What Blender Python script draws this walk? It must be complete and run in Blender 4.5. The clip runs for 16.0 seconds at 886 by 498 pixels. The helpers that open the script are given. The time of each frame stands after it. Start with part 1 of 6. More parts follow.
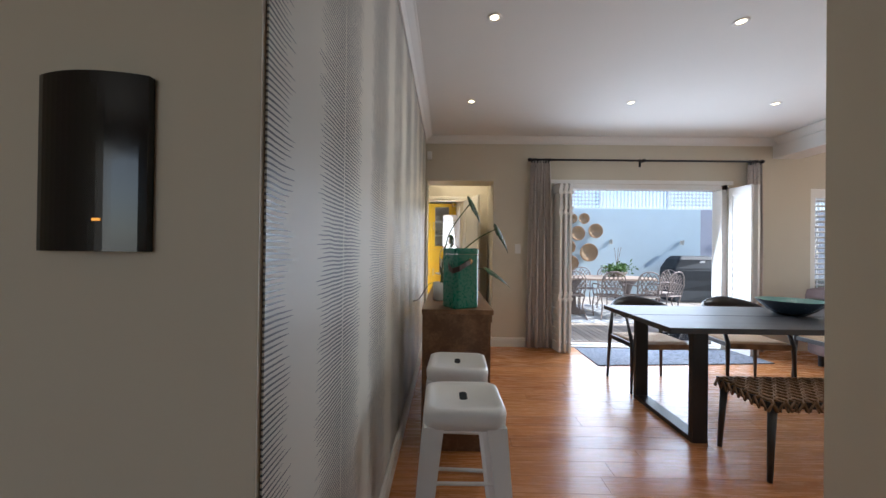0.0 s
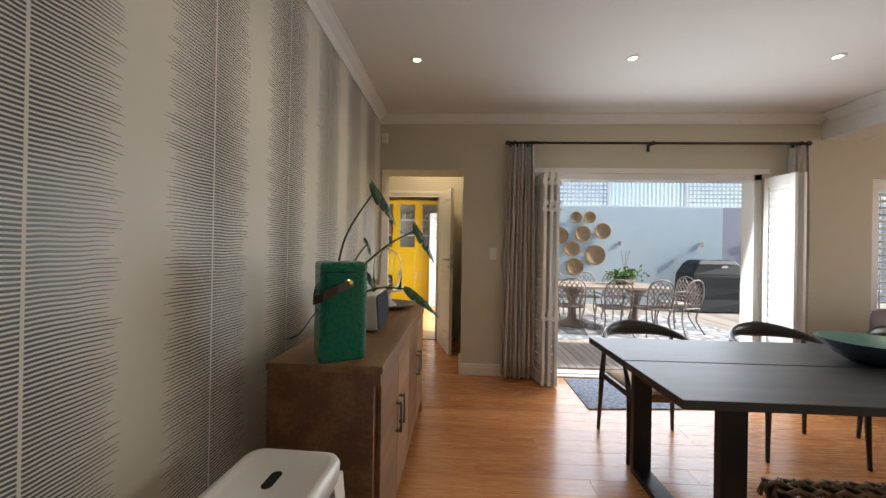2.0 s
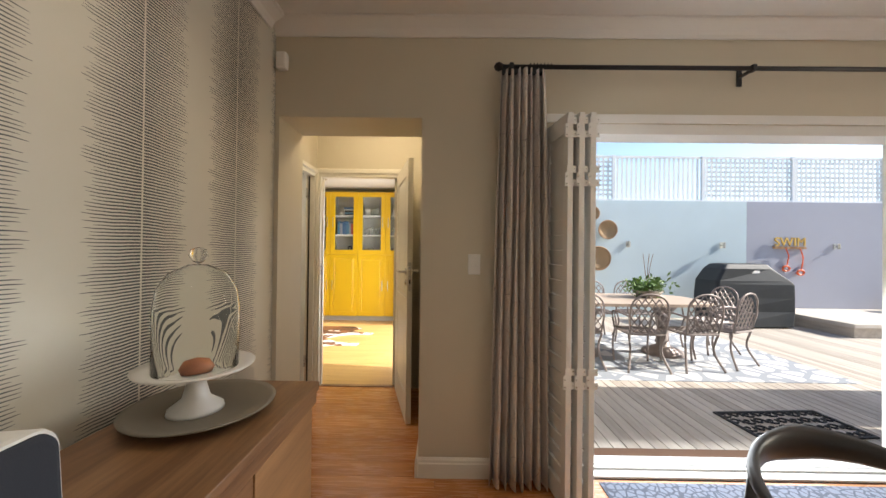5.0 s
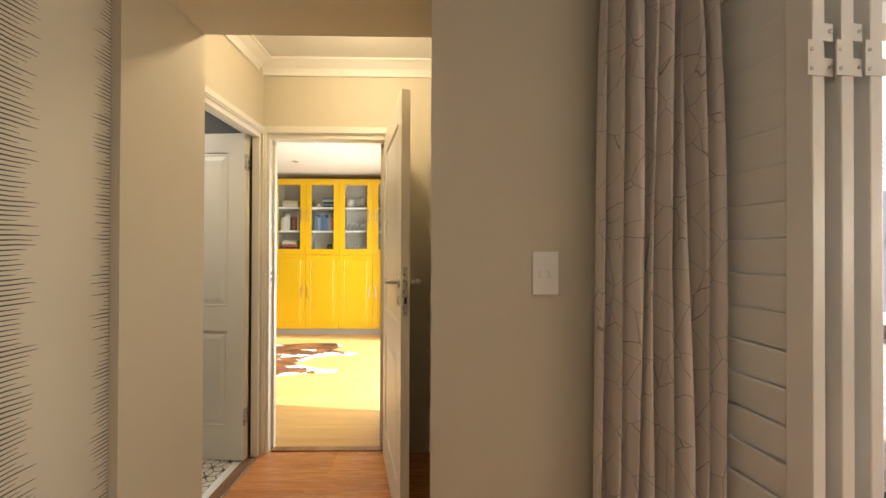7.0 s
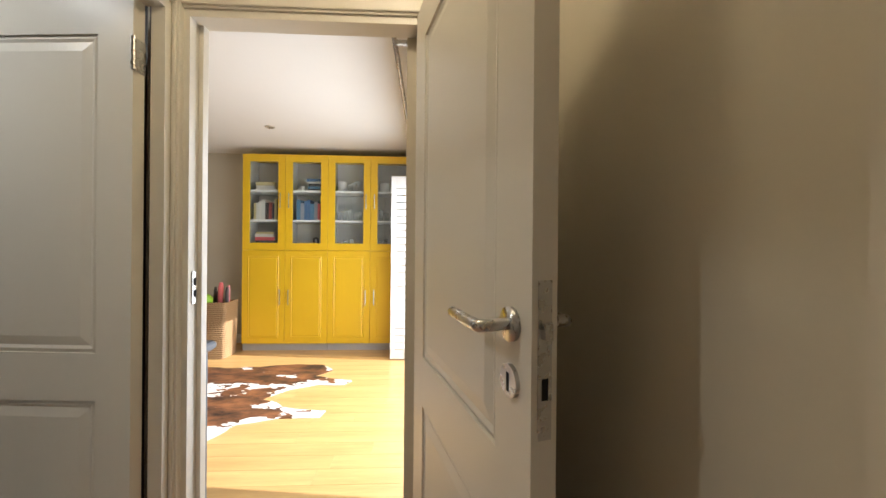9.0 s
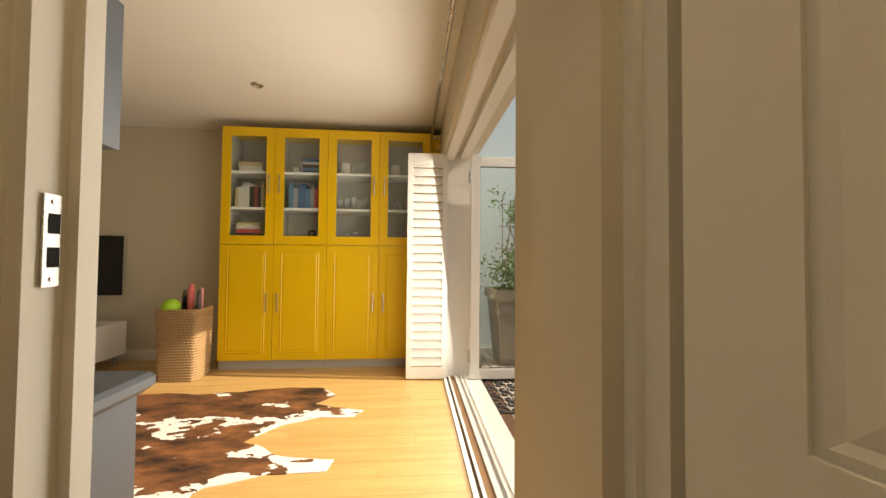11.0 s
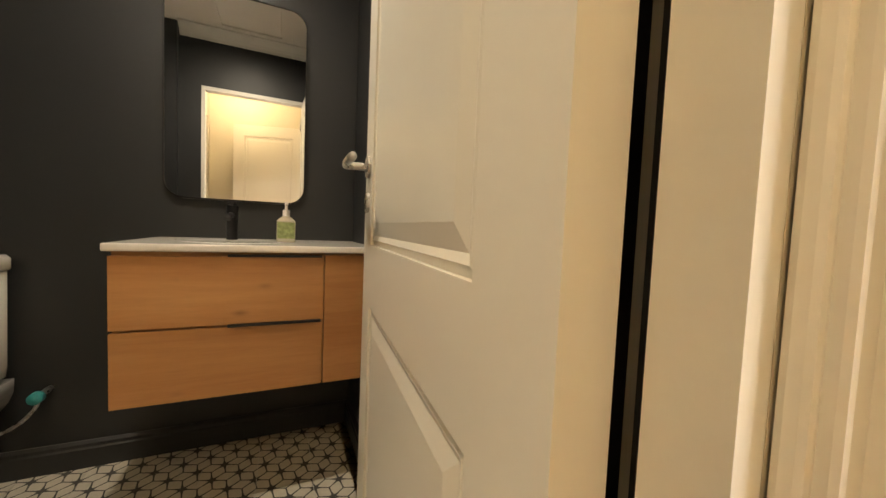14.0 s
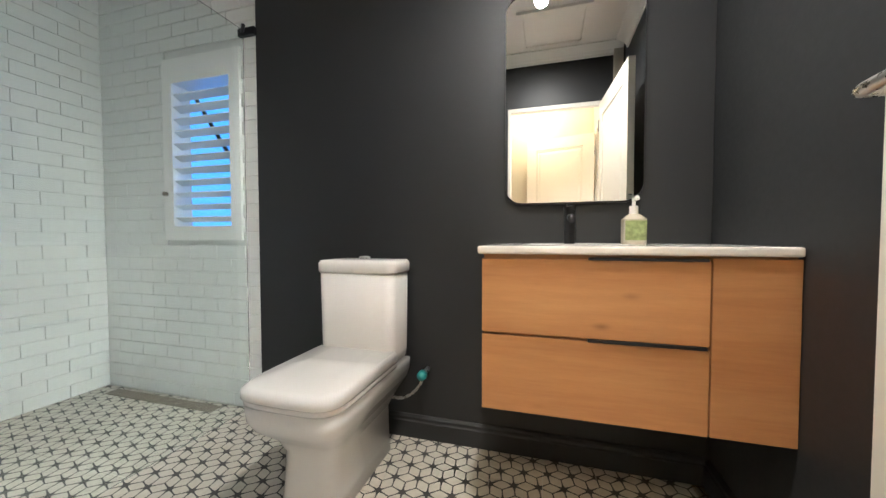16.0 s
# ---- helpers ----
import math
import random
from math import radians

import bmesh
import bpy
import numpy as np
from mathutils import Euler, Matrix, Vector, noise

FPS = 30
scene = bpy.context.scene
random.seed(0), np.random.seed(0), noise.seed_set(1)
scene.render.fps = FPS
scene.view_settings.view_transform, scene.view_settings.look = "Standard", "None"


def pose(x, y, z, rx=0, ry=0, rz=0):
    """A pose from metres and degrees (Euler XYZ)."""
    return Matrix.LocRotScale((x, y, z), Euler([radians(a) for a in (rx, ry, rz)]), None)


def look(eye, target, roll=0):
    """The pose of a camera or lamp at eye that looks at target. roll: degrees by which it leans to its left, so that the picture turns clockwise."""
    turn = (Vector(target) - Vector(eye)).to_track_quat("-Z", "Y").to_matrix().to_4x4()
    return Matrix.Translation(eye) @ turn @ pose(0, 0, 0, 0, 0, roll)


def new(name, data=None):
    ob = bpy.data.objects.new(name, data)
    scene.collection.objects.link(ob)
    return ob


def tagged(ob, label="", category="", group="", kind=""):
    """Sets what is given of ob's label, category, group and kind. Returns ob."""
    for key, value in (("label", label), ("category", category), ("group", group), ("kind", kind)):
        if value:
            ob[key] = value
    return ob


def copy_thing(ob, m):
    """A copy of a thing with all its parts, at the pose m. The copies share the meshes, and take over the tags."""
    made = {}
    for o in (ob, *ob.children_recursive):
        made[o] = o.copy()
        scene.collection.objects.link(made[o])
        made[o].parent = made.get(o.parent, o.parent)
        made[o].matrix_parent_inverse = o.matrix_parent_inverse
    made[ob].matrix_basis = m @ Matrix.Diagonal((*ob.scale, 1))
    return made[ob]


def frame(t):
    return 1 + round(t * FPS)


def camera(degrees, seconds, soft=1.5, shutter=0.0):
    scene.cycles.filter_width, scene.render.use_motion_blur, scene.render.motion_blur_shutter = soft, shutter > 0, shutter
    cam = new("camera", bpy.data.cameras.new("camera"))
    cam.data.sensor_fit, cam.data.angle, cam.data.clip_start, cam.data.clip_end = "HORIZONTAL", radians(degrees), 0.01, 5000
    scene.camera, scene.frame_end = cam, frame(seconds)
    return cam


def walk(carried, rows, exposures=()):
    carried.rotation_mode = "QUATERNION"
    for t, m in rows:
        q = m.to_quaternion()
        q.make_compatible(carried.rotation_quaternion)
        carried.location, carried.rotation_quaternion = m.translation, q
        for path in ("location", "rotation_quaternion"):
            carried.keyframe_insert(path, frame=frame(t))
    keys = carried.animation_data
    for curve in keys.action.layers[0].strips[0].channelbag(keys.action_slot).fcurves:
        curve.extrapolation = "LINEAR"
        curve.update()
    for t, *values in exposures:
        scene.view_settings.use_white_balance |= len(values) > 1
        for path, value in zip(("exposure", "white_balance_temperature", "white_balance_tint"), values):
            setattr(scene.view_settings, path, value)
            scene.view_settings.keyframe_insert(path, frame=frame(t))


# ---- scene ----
cam = camera(102.6, 16.0)
PATH = [
    (0, (0.242, 1.735, 1.21), (0.217, 3.735, 1.221), 0.7),
    (0.5, (0.400, 1.962, 1.225), (0.400, 3.962, 1.218), 0.9),
    (1, (0.560, 2.132, 1.244), (0.538, 4.132, 1.243), 1.0),
    (1.5, (0.67, 2.346, 1.262), (0.655, 4.346, 1.257), 1.0),
    (2, (0.799, 2.608, 1.282), (0.704, 4.606, 1.287), 1.0),
    (2.5, (0.882, 2.867, 1.299), (0.75, 4.863, 1.286), 1.1),
    (3, (0.911, 3.129, 1.308), (0.79, 5.126, 1.305), 1.1),
    (3.5, (0.95, 3.404, 1.323), (0.866, 5.402, 1.321), 0.9),
    (4, (1.006, 3.643, 1.323), (0.939, 5.641, 1.34), 0.9),
    (6.3, (0.885, 4.95, 1.327), (0.918, 6.95, 1.336), 0.3),
    (6.5, (0.871, 5.052, 1.33), (0.902, 7.052, 1.341), 0.3),
    (7, (0.842, 5.308, 1.31), (0.874, 7.308, 1.321), 0.2),
    (7.5, (0.831, 5.618, 1.312), (0.875, 7.617, 1.319), -0.1),
    (8, (0.744, 5.866, 1.285), (0.797, 7.865, 1.294), 0.4),
    (8.5, (0.633, 6.129, 1.292), (0.701, 8.128, 1.297), 0.5),
    (9, (0.537, 6.422, 1.278), (0.627, 8.42, 1.277), 0.5),
    (11.3, (0.162, 7.287, 1.105), (0.331, 9.279, 1.159), 0.5),
    (11.5, (0.152, 7.344, 1.09), (0.276, 9.34, 1.122), 0.7),
    (12, (0.065, 7.405, 0.992), (-0.155, 9.393, 0.979), 1.1),
    (12.5, (0.015, 7.407, 0.97), (-0.596, 9.311, 0.943), 1.2),
    (13, (-0.077, 7.416, 0.96), (-1.224, 9.054, 0.92), 1.6),
    (13.5, (-0.160, 7.421, 0.99), (-1.733, 8.653, 0.905), 2.8),
    (13.6, (-0.172, 7.417, 0.992), (-1.786, 8.598, 0.888), 2.5),
    (14, (-0.209, 7.398, 0.995), (-2.028, 8.222, 0.886), 2.4),
    (14.5, (-0.302, 7.344, 0.971), (-2.229, 7.868, 0.876), 1.5),
    (15, (-0.375, 7.315, 0.958), (-2.361, 7.534, 0.861), 0.8),
    (15.5, (-0.431, 7.232, 0.938), (-2.429, 7.151, 0.878), 0.4),
    (16, (-0.463, 7.131, 0.943), (-2.381, 6.566, 0.878), -0.1),
]
# stops, white balance and tint along the way
EXPOSURE = [(0, 1.1, 5500, 10), (1.0, 0.9, 6200, 10), (2, 0.8, 6300, 10), (4, 0.85, 6200, 10), (6.5, 1.45, 7000, 10), (8, 1.45, 6100, 10), (9, 0.95, 5900, 10), (11.3, 0.4, 8000, 10), (12.5, 0.35, 7500, 10), (13.55, 0.65, 7900, 10), (14.1, 2.2, 7500, 10), (14.6, 2.45, 6200, 10), (15, 2.55, 5900, 10), (16, 2.85, 5900, 10)]
walk(cam, [(t, look(eye, target, roll)) for t, eye, target, roll in PATH], EXPOSURE)

# ---- light ----
world = bpy.data.worlds.new("sky")
scene.world = world
world.use_nodes = True
wn = world.node_tree
sky = wn.nodes.new("ShaderNodeTexSky")
sky.sky_type = 'NISHITA'
sky.sun_disc = False
SUN = Vector((0.82, -0.10, 0.55)).normalized()
sky.sun_elevation = math.asin(SUN.z)
sky.sun_rotation = math.atan2(SUN.x, SUN.y)
wn.links.new(sky.outputs[0], wn.nodes["Background"].inputs[0])
wn.nodes["Background"].inputs[1].default_value = 0.13
sun = new("sun", bpy.data.lights.new("sun", 'SUN'))
sun.data.energy, sun.data.angle, sun.data.color = 4.6, radians(0.5), (1, 0.94, 0.85)
sun.matrix_world = look(SUN * 30, (0, 0, 0))


def area(name, eye, target, sx, sy, watts, color=(1, 1, 1)):
    l = new(name, bpy.data.lights.new(name, 'AREA'))
    l.data.shape, l.data.size, l.data.size_y, l.data.energy, l.data.color = 'RECTANGLE', sx, sy, watts, color
    l.matrix_world = look(eye, target)
    return l


area("sky_light_terrace", (2.68, 6.46, 1.12), (2.68, 3.3, 0.2), 1.95, 1.85, 31, (0.93, 0.97, 1))
# the next two are added fill lamps, at window openings out of view
area("fill_light_front", (-1.5, -2.3, 1.5), (1.0, 3, 1.1), 2.4, 1.6, 9, (1, 0.93, 0.78))
area("fill_light_side", (7.95, 4.4, 1.5), (2, 4.4, 1.0), 2.4, 1.6, 16, (1, 0.95, 0.86))
area("sky_light_kitchen", (0.47, 9.35, 1.1), (-2, 9.35, 0.8), 2.3, 1.9, 30, (1, 0.98, 0.94))


def bulb(x, y, z, watts, color=(1, 0.84, 0.62), spread=125, bare=False):
    l = new("downlight_bulb", bpy.data.lights.new("downlight_bulb", 'POINT' if bare else 'SPOT'))
    l.data.energy, l.data.color, l.data.shadow_soft_size, l.location = watts, color, 0.04, (x, y, z)
    if not bare:
        l.data.spot_size, l.data.spot_blend = radians(spread), 0.9


DOWNLIGHTS = [(0.46, 5.2), (2.01, 5.2), (3.4, 5.2), (0.52, 3.95), (2.07, 3.98), (3.5, 3.98)]
for x, y in DOWNLIGHTS:
    bulb(x, y, 2.655, 6)
# unseen hall lamp, added to brighten the hall; its place is invented
bulb(0.42, 6.98, 2.43, 4.8, (1, 0.8, 0.52), bare=True)
bulb(-1.1, 7.08, 2.48, 20, (1, 0.93, 0.82), 168)


# ---- materials ----
def nodes(name):
    m = bpy.data.materials.new(name)
    m.use_nodes = True
    t = m.node_tree
    return m, t, t.nodes["Principled BSDF"]


def N(t, kind, **kw):
    n = t.nodes.new("ShaderNode" + kind)
    for k, v in kw.items():
        if k in ("operation", "blend_type", "data_type", "feature", "distance", "wave_type", "bands_direction"):
            if k == "operation":
                n.operation = v
            elif k == "blend_type":
                n.blend_type = v
            elif k == "data_type":
                n.data_type = v
            elif k == "feature":
                n.feature = v
            elif k == "bands_direction":
                n.bands_direction = v
        else:
            n.inputs[k].default_value = v
    return n


def M(t, op, a, b=None, c=None):
    n = t.nodes.new("ShaderNodeMath")
    n.operation = op
    for i, v in enumerate((a, b, c)):
        if v is None:
            continue
        if isinstance(v, (int, float)):
            n.inputs[i].default_value = v
        else:
            t.links.new(v, n.inputs[i])
    return n.outputs[0]


def mixc(t, fac, a, b):
    n = t.nodes.new("ShaderNodeMix")
    n.data_type = 'RGBA'
    for i, v in ((0, fac), (6, a), (7, b)):
        if isinstance(v, (int, float)):
            n.inputs[i].default_value = v
        elif isinstance(v, tuple):
            n.inputs[i].default_value = (*v[:3], 1)
        else:
            t.links.new(v, n.inputs[i])
    return n.outputs[2]


def coords(t, kind="Object", scale=(1, 1, 1), rot=(0, 0, 0)):
    c = t.nodes.new("ShaderNodeTexCoord")
    m = t.nodes.new("ShaderNodeMapping")
    m.inputs["Scale"].default_value = scale
    m.inputs["Rotation"].default_value = rot
    t.links.new(c.outputs[kind], m.inputs[0])
    return m.outputs[0]


def noise_tex(t, vec, scale, detail=4, rough=0.55):
    n = t.nodes.new("ShaderNodeTexNoise")
    n.inputs["Scale"].default_value, n.inputs["Detail"].default_value, n.inputs["Roughness"].default_value = scale, detail, rough
    t.links.new(vec, n.inputs["Vector"])
    return n.outputs["Fac"]


def bumped(t, b, h, strength, dist=0.01):
    n = t.nodes.new("ShaderNodeBump")
    n.inputs["Strength"].default_value, n.inputs["Distance"].default_value = strength, dist
    t.links.new(h, n.inputs["Height"])
    t.links.new(n.outputs[0], b.inputs["Normal"])


def mat(name, col, rough=0.5, metal=0.0, var=0.12, scale=3.0, fine=60.0, bump=0.05, coat=0.0):
    """A plain painted, plastic, metal or stone surface with cloudy tone, fine grain and uneven gloss."""
    m, t, b = nodes(name)
    v = coords(t)
    a, f = noise_tex(t, v, scale, 5), noise_tex(t, v, fine, 3)
    lo = tuple(max(0, c * (1 - var)) for c in col)
    hi = tuple(min(1, c * (1 + var * 0.6)) for c in col)
    k = M(t, 'ADD', M(t, 'MULTIPLY', a, 0.75), M(t, 'MULTIPLY', f, 0.25))
    t.links.new(mixc(t, k, lo, hi), b.inputs["Base Color"])
    t.links.new(M(t, 'ADD', rough - 0.06, M(t, 'MULTIPLY', f, 0.12)), b.inputs["Roughness"])
    b.inputs["Metallic"].default_value = metal
    b.inputs["Coat Weight"].default_value = coat
    if bump:
        bumped(t, b, k, bump)
    return m


def wood(name, dark, light, rough=0.4, along=0, scale=1.0, rand=0.25, coat=0.0, bump=0.06):
    """Grain stretched along one axis; each piece takes a tone of its own."""
    m, t, b = nodes(name)
    s = [9 * scale] * 3
    s[along] = 0.7 * scale
    info = t.nodes.new("ShaderNodeObjectInfo")
    v = coords(t, scale=tuple(s))
    vv = t.nodes.new("ShaderNodeVectorMath")
    vv.operation = 'ADD'
    t.links.new(v, vv.inputs[0])
    comb = t.nodes.new("ShaderNodeCombineXYZ")
    for i in range(3):
        t.links.new(M(t, 'MULTIPLY', info.outputs["Random"], 37.0 + i * 11), comb.inputs[i])
    t.links.new(comb.outputs[0], vv.inputs[1])
    g1, g2 = noise_tex(t, vv.outputs[0], 1.2, 6, 0.6), noise_tex(t, vv.outputs[0], 9.0, 4, 0.7)
    k = M(t, 'ADD', M(t, 'MULTIPLY', g1, 0.65), M(t, 'MULTIPLY', g2, 0.35))
    k = M(t, 'ADD', k, M(t, 'MULTIPLY', M(t, 'SUBTRACT', info.outputs["Random"], 0.5), rand))
    ramp = t.nodes.new("ShaderNodeValToRGB")
    ramp.color_ramp.elements[0].position, ramp.color_ramp.elements[1].position = 0.3, 0.72
    ramp.color_ramp.elements[0].color, ramp.color_ramp.elements[1].color = (*dark, 1), (*light, 1)
    t.links.new(k, ramp.inputs[0])
    t.links.new(ramp.outputs[0], b.inputs["Base Color"])
    t.links.new(M(t, 'ADD', rough - 0.07, M(t, 'MULTIPLY', g2, 0.14)), b.inputs["Roughness"])
    b.inputs["Coat Weight"].default_value = coat
    bumped(t, b, g2, bump, 0.004)
    return m


def glass(name, tint=(1, 1, 1), rough=0.0, ior=1.45):
    m, t, b = nodes(name)
    b.inputs["Base Color"].default_value = (*tint, 1)
    b.inputs["Roughness"].default_value, b.inputs["IOR"].default_value, b.inputs["Transmission Weight"].default_value = rough, ior, 1
    return m


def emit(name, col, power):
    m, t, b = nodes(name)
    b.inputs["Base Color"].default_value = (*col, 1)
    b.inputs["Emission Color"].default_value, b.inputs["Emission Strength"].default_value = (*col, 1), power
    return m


def wallpaper():
    """Cream paper with rows of fine grey bristles either side of a pale seam line every 53 cm."""
    m, t, b = nodes("bristle_wallpaper")
    c = t.nodes.new("ShaderNodeTexCoord")
    s = t.nodes.new("ShaderNodeSeparateXYZ")
    t.links.new(c.outputs["Object"], s.inputs[0])
    y, z = s.outputs[1], s.outputs[2]
    u = M(t, 'FRACT', M(t, 'ADD', M(t, 'DIVIDE', M(t, 'SUBTRACT', y, 3.26), 0.53), 20.5))
    d = M(t, 'MULTIPLY', M(t, 'ABSOLUTE', M(t, 'SUBTRACT', u, 0.5)), 0.53)
    soft = noise_tex(t, coords(t, scale=(1, 6, 3)), 1.0, 2)
    zz = M(t, 'ADD', M(t, 'DIVIDE', z, 0.0105), M(t, 'MULTIPLY', M(t, 'SUBTRACT', soft, 0.5), 1.6))
    side = M(t, 'GREATER_THAN', u, 0.5)
    row = M(t, 'ADD', M(t, 'FLOOR', zz), M(t, 'MULTIPLY', side, 333.0))
    wn_ = t.nodes.new("ShaderNodeTexWhiteNoise")
    wn_.noise_dimensions = '1D'
    t.links.new(row, wn_.inputs["W"])
    length = M(t, 'ADD', 0.165, M(t, 'MULTIPLY', wn_.outputs["Value"], 0.045))
    f = M(t, 'MULTIPLY', M(t, 'ABSOLUTE', M(t, 'SUBTRACT', M(t, 'FRACT', zz), 0.5)), 2.0)
    taper = M(t, 'SUBTRACT', 1.0, M(t, 'DIVIDE', d, length))
    thick = M(t, 'MULTIPLY', M(t, 'POWER', M(t, 'MAXIMUM', taper, 0.0), 0.45), 0.6)
    hair = M(t, 'MULTIPLY', M(t, 'LESS_THAN', f, thick), M(t, 'GREATER_THAN', d, 0.0035))
    cloud = noise_tex(t, coords(t), 2.2, 3)
    paper = mixc(t, cloud, (0.60, 0.575, 0.49), (0.71, 0.68, 0.60))
    ink = mixc(t, cloud, (0.045, 0.05, 0.055), (0.11, 0.115, 0.12))
    t.links.new(mixc(t, hair, paper, ink), b.inputs["Base Color"])
    t.links.new(M(t, 'SUBTRACT', 0.46, M(t, 'MULTIPLY', hair, 0.17)), b.inputs["Roughness"])
    bumped(t, b, hair, 0.15, 0.002)
    return m


def star_tile():
    """Cement tile: pale egg-shaped petals set six round each charcoal star, running on from tile to tile."""
    m, t, b = nodes("star_pattern_tile")
    c = t.nodes.new("ShaderNodeTexCoord")
    info = t.nodes.new("ShaderNodeObjectInfo")
    add = t.nodes.new("ShaderNodeVectorMath")
    add.operation = 'ADD'
    t.links.new(c.outputs["Object"], add.inputs[0])
    t.links.new(info.outputs["Location"], add.inputs[1])
    s = t.nodes.new("ShaderNodeSeparateXYZ")
    t.links.new(add.outputs[0], s.inputs[0])
    k = 4 * math.pi / (math.sqrt(3) * 0.092)
    w = [M(t, 'COSINE', M(t, 'ADD', M(t, 'MULTIPLY', s.outputs[0], k * math.cos(radians(a))), M(t, 'MULTIPLY', s.outputs[1], k * math.sin(radians(a))))) for a in (10, 70, 130)]
    total = M(t, 'ADD', M(t, 'ADD', w[0], w[1]), w[2])
    best = M(t, 'MAXIMUM', M(t, 'MAXIMUM', w[0], w[1]), w[2])
    least = M(t, 'MINIMUM', M(t, 'MINIMUM', w[0], w[1]), w[2])
    petal = M(t, 'SUBTRACT', M(t, 'ADD', M(t, 'MULTIPLY', best, 2.0), least), total)
    cl = noise_tex(t, add.outputs[0], 40, 3)
    wear = noise_tex(t, add.outputs[0], 6, 4)
    pale = mixc(t, cl, (0.52, 0.48, 0.40), (0.70, 0.66, 0.58))
    edge = M(t, 'ADD', 0.33, M(t, 'MULTIPLY', M(t, 'SUBTRACT', cl, 0.5), 0.12))
    dark = M(t, 'LESS_THAN', petal, edge)
    ink = mixc(t, wear, (0.03, 0.028, 0.027), (0.06, 0.056, 0.052))
    t.links.new(mixc(t, dark, pale, ink), b.inputs["Base Color"])
    t.links.new(M(t, 'ADD', 0.36, M(t, 'MULTIPLY', wear, 0.2)), b.inputs["Roughness"])
    return m


def cowhide():
    m, t, b = nodes("cowhide")
    v = coords(t)
    big = noise_tex(t, coords(t, scale=(0.9, 1.5, 1)), 2.0, 5, 0.62)
    hair = noise_tex(t, coords(t, scale=(14, 90, 1)), 3, 3)
    s = t.nodes.new("ShaderNodeSeparateXYZ")
    t.links.new(v, s.inputs[0])
    rim = M(t, 'ADD', M(t, 'POWER', M(t, 'ABSOLUTE', M(t, 'DIVIDE', s.outputs[0], 1.3)), 3.0), M(t, 'POWER', M(t, 'ABSOLUTE', M(t, 'DIVIDE', s.outputs[1], 0.98)), 3.0))
    k = M(t, 'ADD', big, M(t, 'MULTIPLY', rim, 0.2))
    spine = M(t, 'LESS_THAN', M(t, 'ABSOLUTE', M(t, 'ADD', s.outputs[1], M(t, 'MULTIPLY', M(t, 'SUBTRACT', big, 0.5), 0.6))), 0.022)
    white = M(t, 'MAXIMUM', M(t, 'GREATER_THAN', k, 0.6), spine)
    big2 = M(t, 'MINIMUM', M(t, 'MAXIMUM', M(t, 'MULTIPLY', M(t, 'SUBTRACT', noise_tex(t, coords(t, scale=(1, 2.2, 1)), 3.1, 5, 0.65), 0.36), 3.6), 0.0), 1.0)
    brown = mixc(t, big2, (0.012, 0.007, 0.006), (0.28, 0.11, 0.04))
    brown = mixc(t, M(t, 'MULTIPLY', hair, 0.45), brown, (0.03, 0.014, 0.008))
    pale = mixc(t, hair, (0.55, 0.52, 0.48), (0.85, 0.83, 0.79))
    t.links.new(mixc(t, white, brown, pale), b.inputs["Base Color"])
    b.inputs["Roughness"].default_value = 0.6
    bumped(t, b, hair, 0.35, 0.004)
    return m


def lattice_cloth(name, base, line, cell, width, rough=0.9):
    """Woven cloth with a net of angular lines."""
    m, t, b = nodes(name)
    vo = t.nodes.new("ShaderNodeTexVoronoi")
    vo.feature = 'DISTANCE_TO_EDGE'
    vo.inputs["Scale"].default_value = 1.0 / cell
    v = coords(t)
    t.links.new(v, vo.inputs["Vector"])
    edge = M(t, 'LESS_THAN', vo.outputs["Distance"], width)
    n1, n2 = noise_tex(t, v, 4, 4), noise_tex(t, v, 300, 2)
    col = mixc(t, n1, tuple(c * 0.82 for c in base), base)
    t.links.new(mixc(t, M(t, 'MULTIPLY', edge, 0.8), col, line), b.inputs["Base Color"])
    b.inputs["Roughness"].default_value = rough
    b.inputs["Sheen Weight"].default_value = 0.2
    bumped(t, b, n2, 0.25, 0.002)
    return m


def woven(name, dark, light, sx, sy):
    m, t, b = nodes(name)
    v = coords(t)
    s = t.nodes.new("ShaderNodeSeparateXYZ")
    t.links.new(v, s.inputs[0])
    a = M(t, 'SINE', M(t, 'MULTIPLY', s.outputs[0], 2 * math.pi / sx))
    c = M(t, 'SINE', M(t, 'MULTIPLY', M(t, 'ADD', s.outputs[1], s.outputs[2]), 2 * math.pi / sy))
    k = M(t, 'MULTIPLY', M(t, 'ADD', M(t, 'MULTIPLY', a, c), 1), 0.5)
    n = noise_tex(t, v, 120, 3)
    k2 = M(t, 'ADD', M(t, 'MULTIPLY', k, 0.6), M(t, 'MULTIPLY', n, 0.4))
    t.links.new(mixc(t, k2, dark, light), b.inputs["Base Color"])
    b.inputs["Roughness"].default_value = 0.75
    bumped(t, b, k, 0.6, 0.006)
    return m


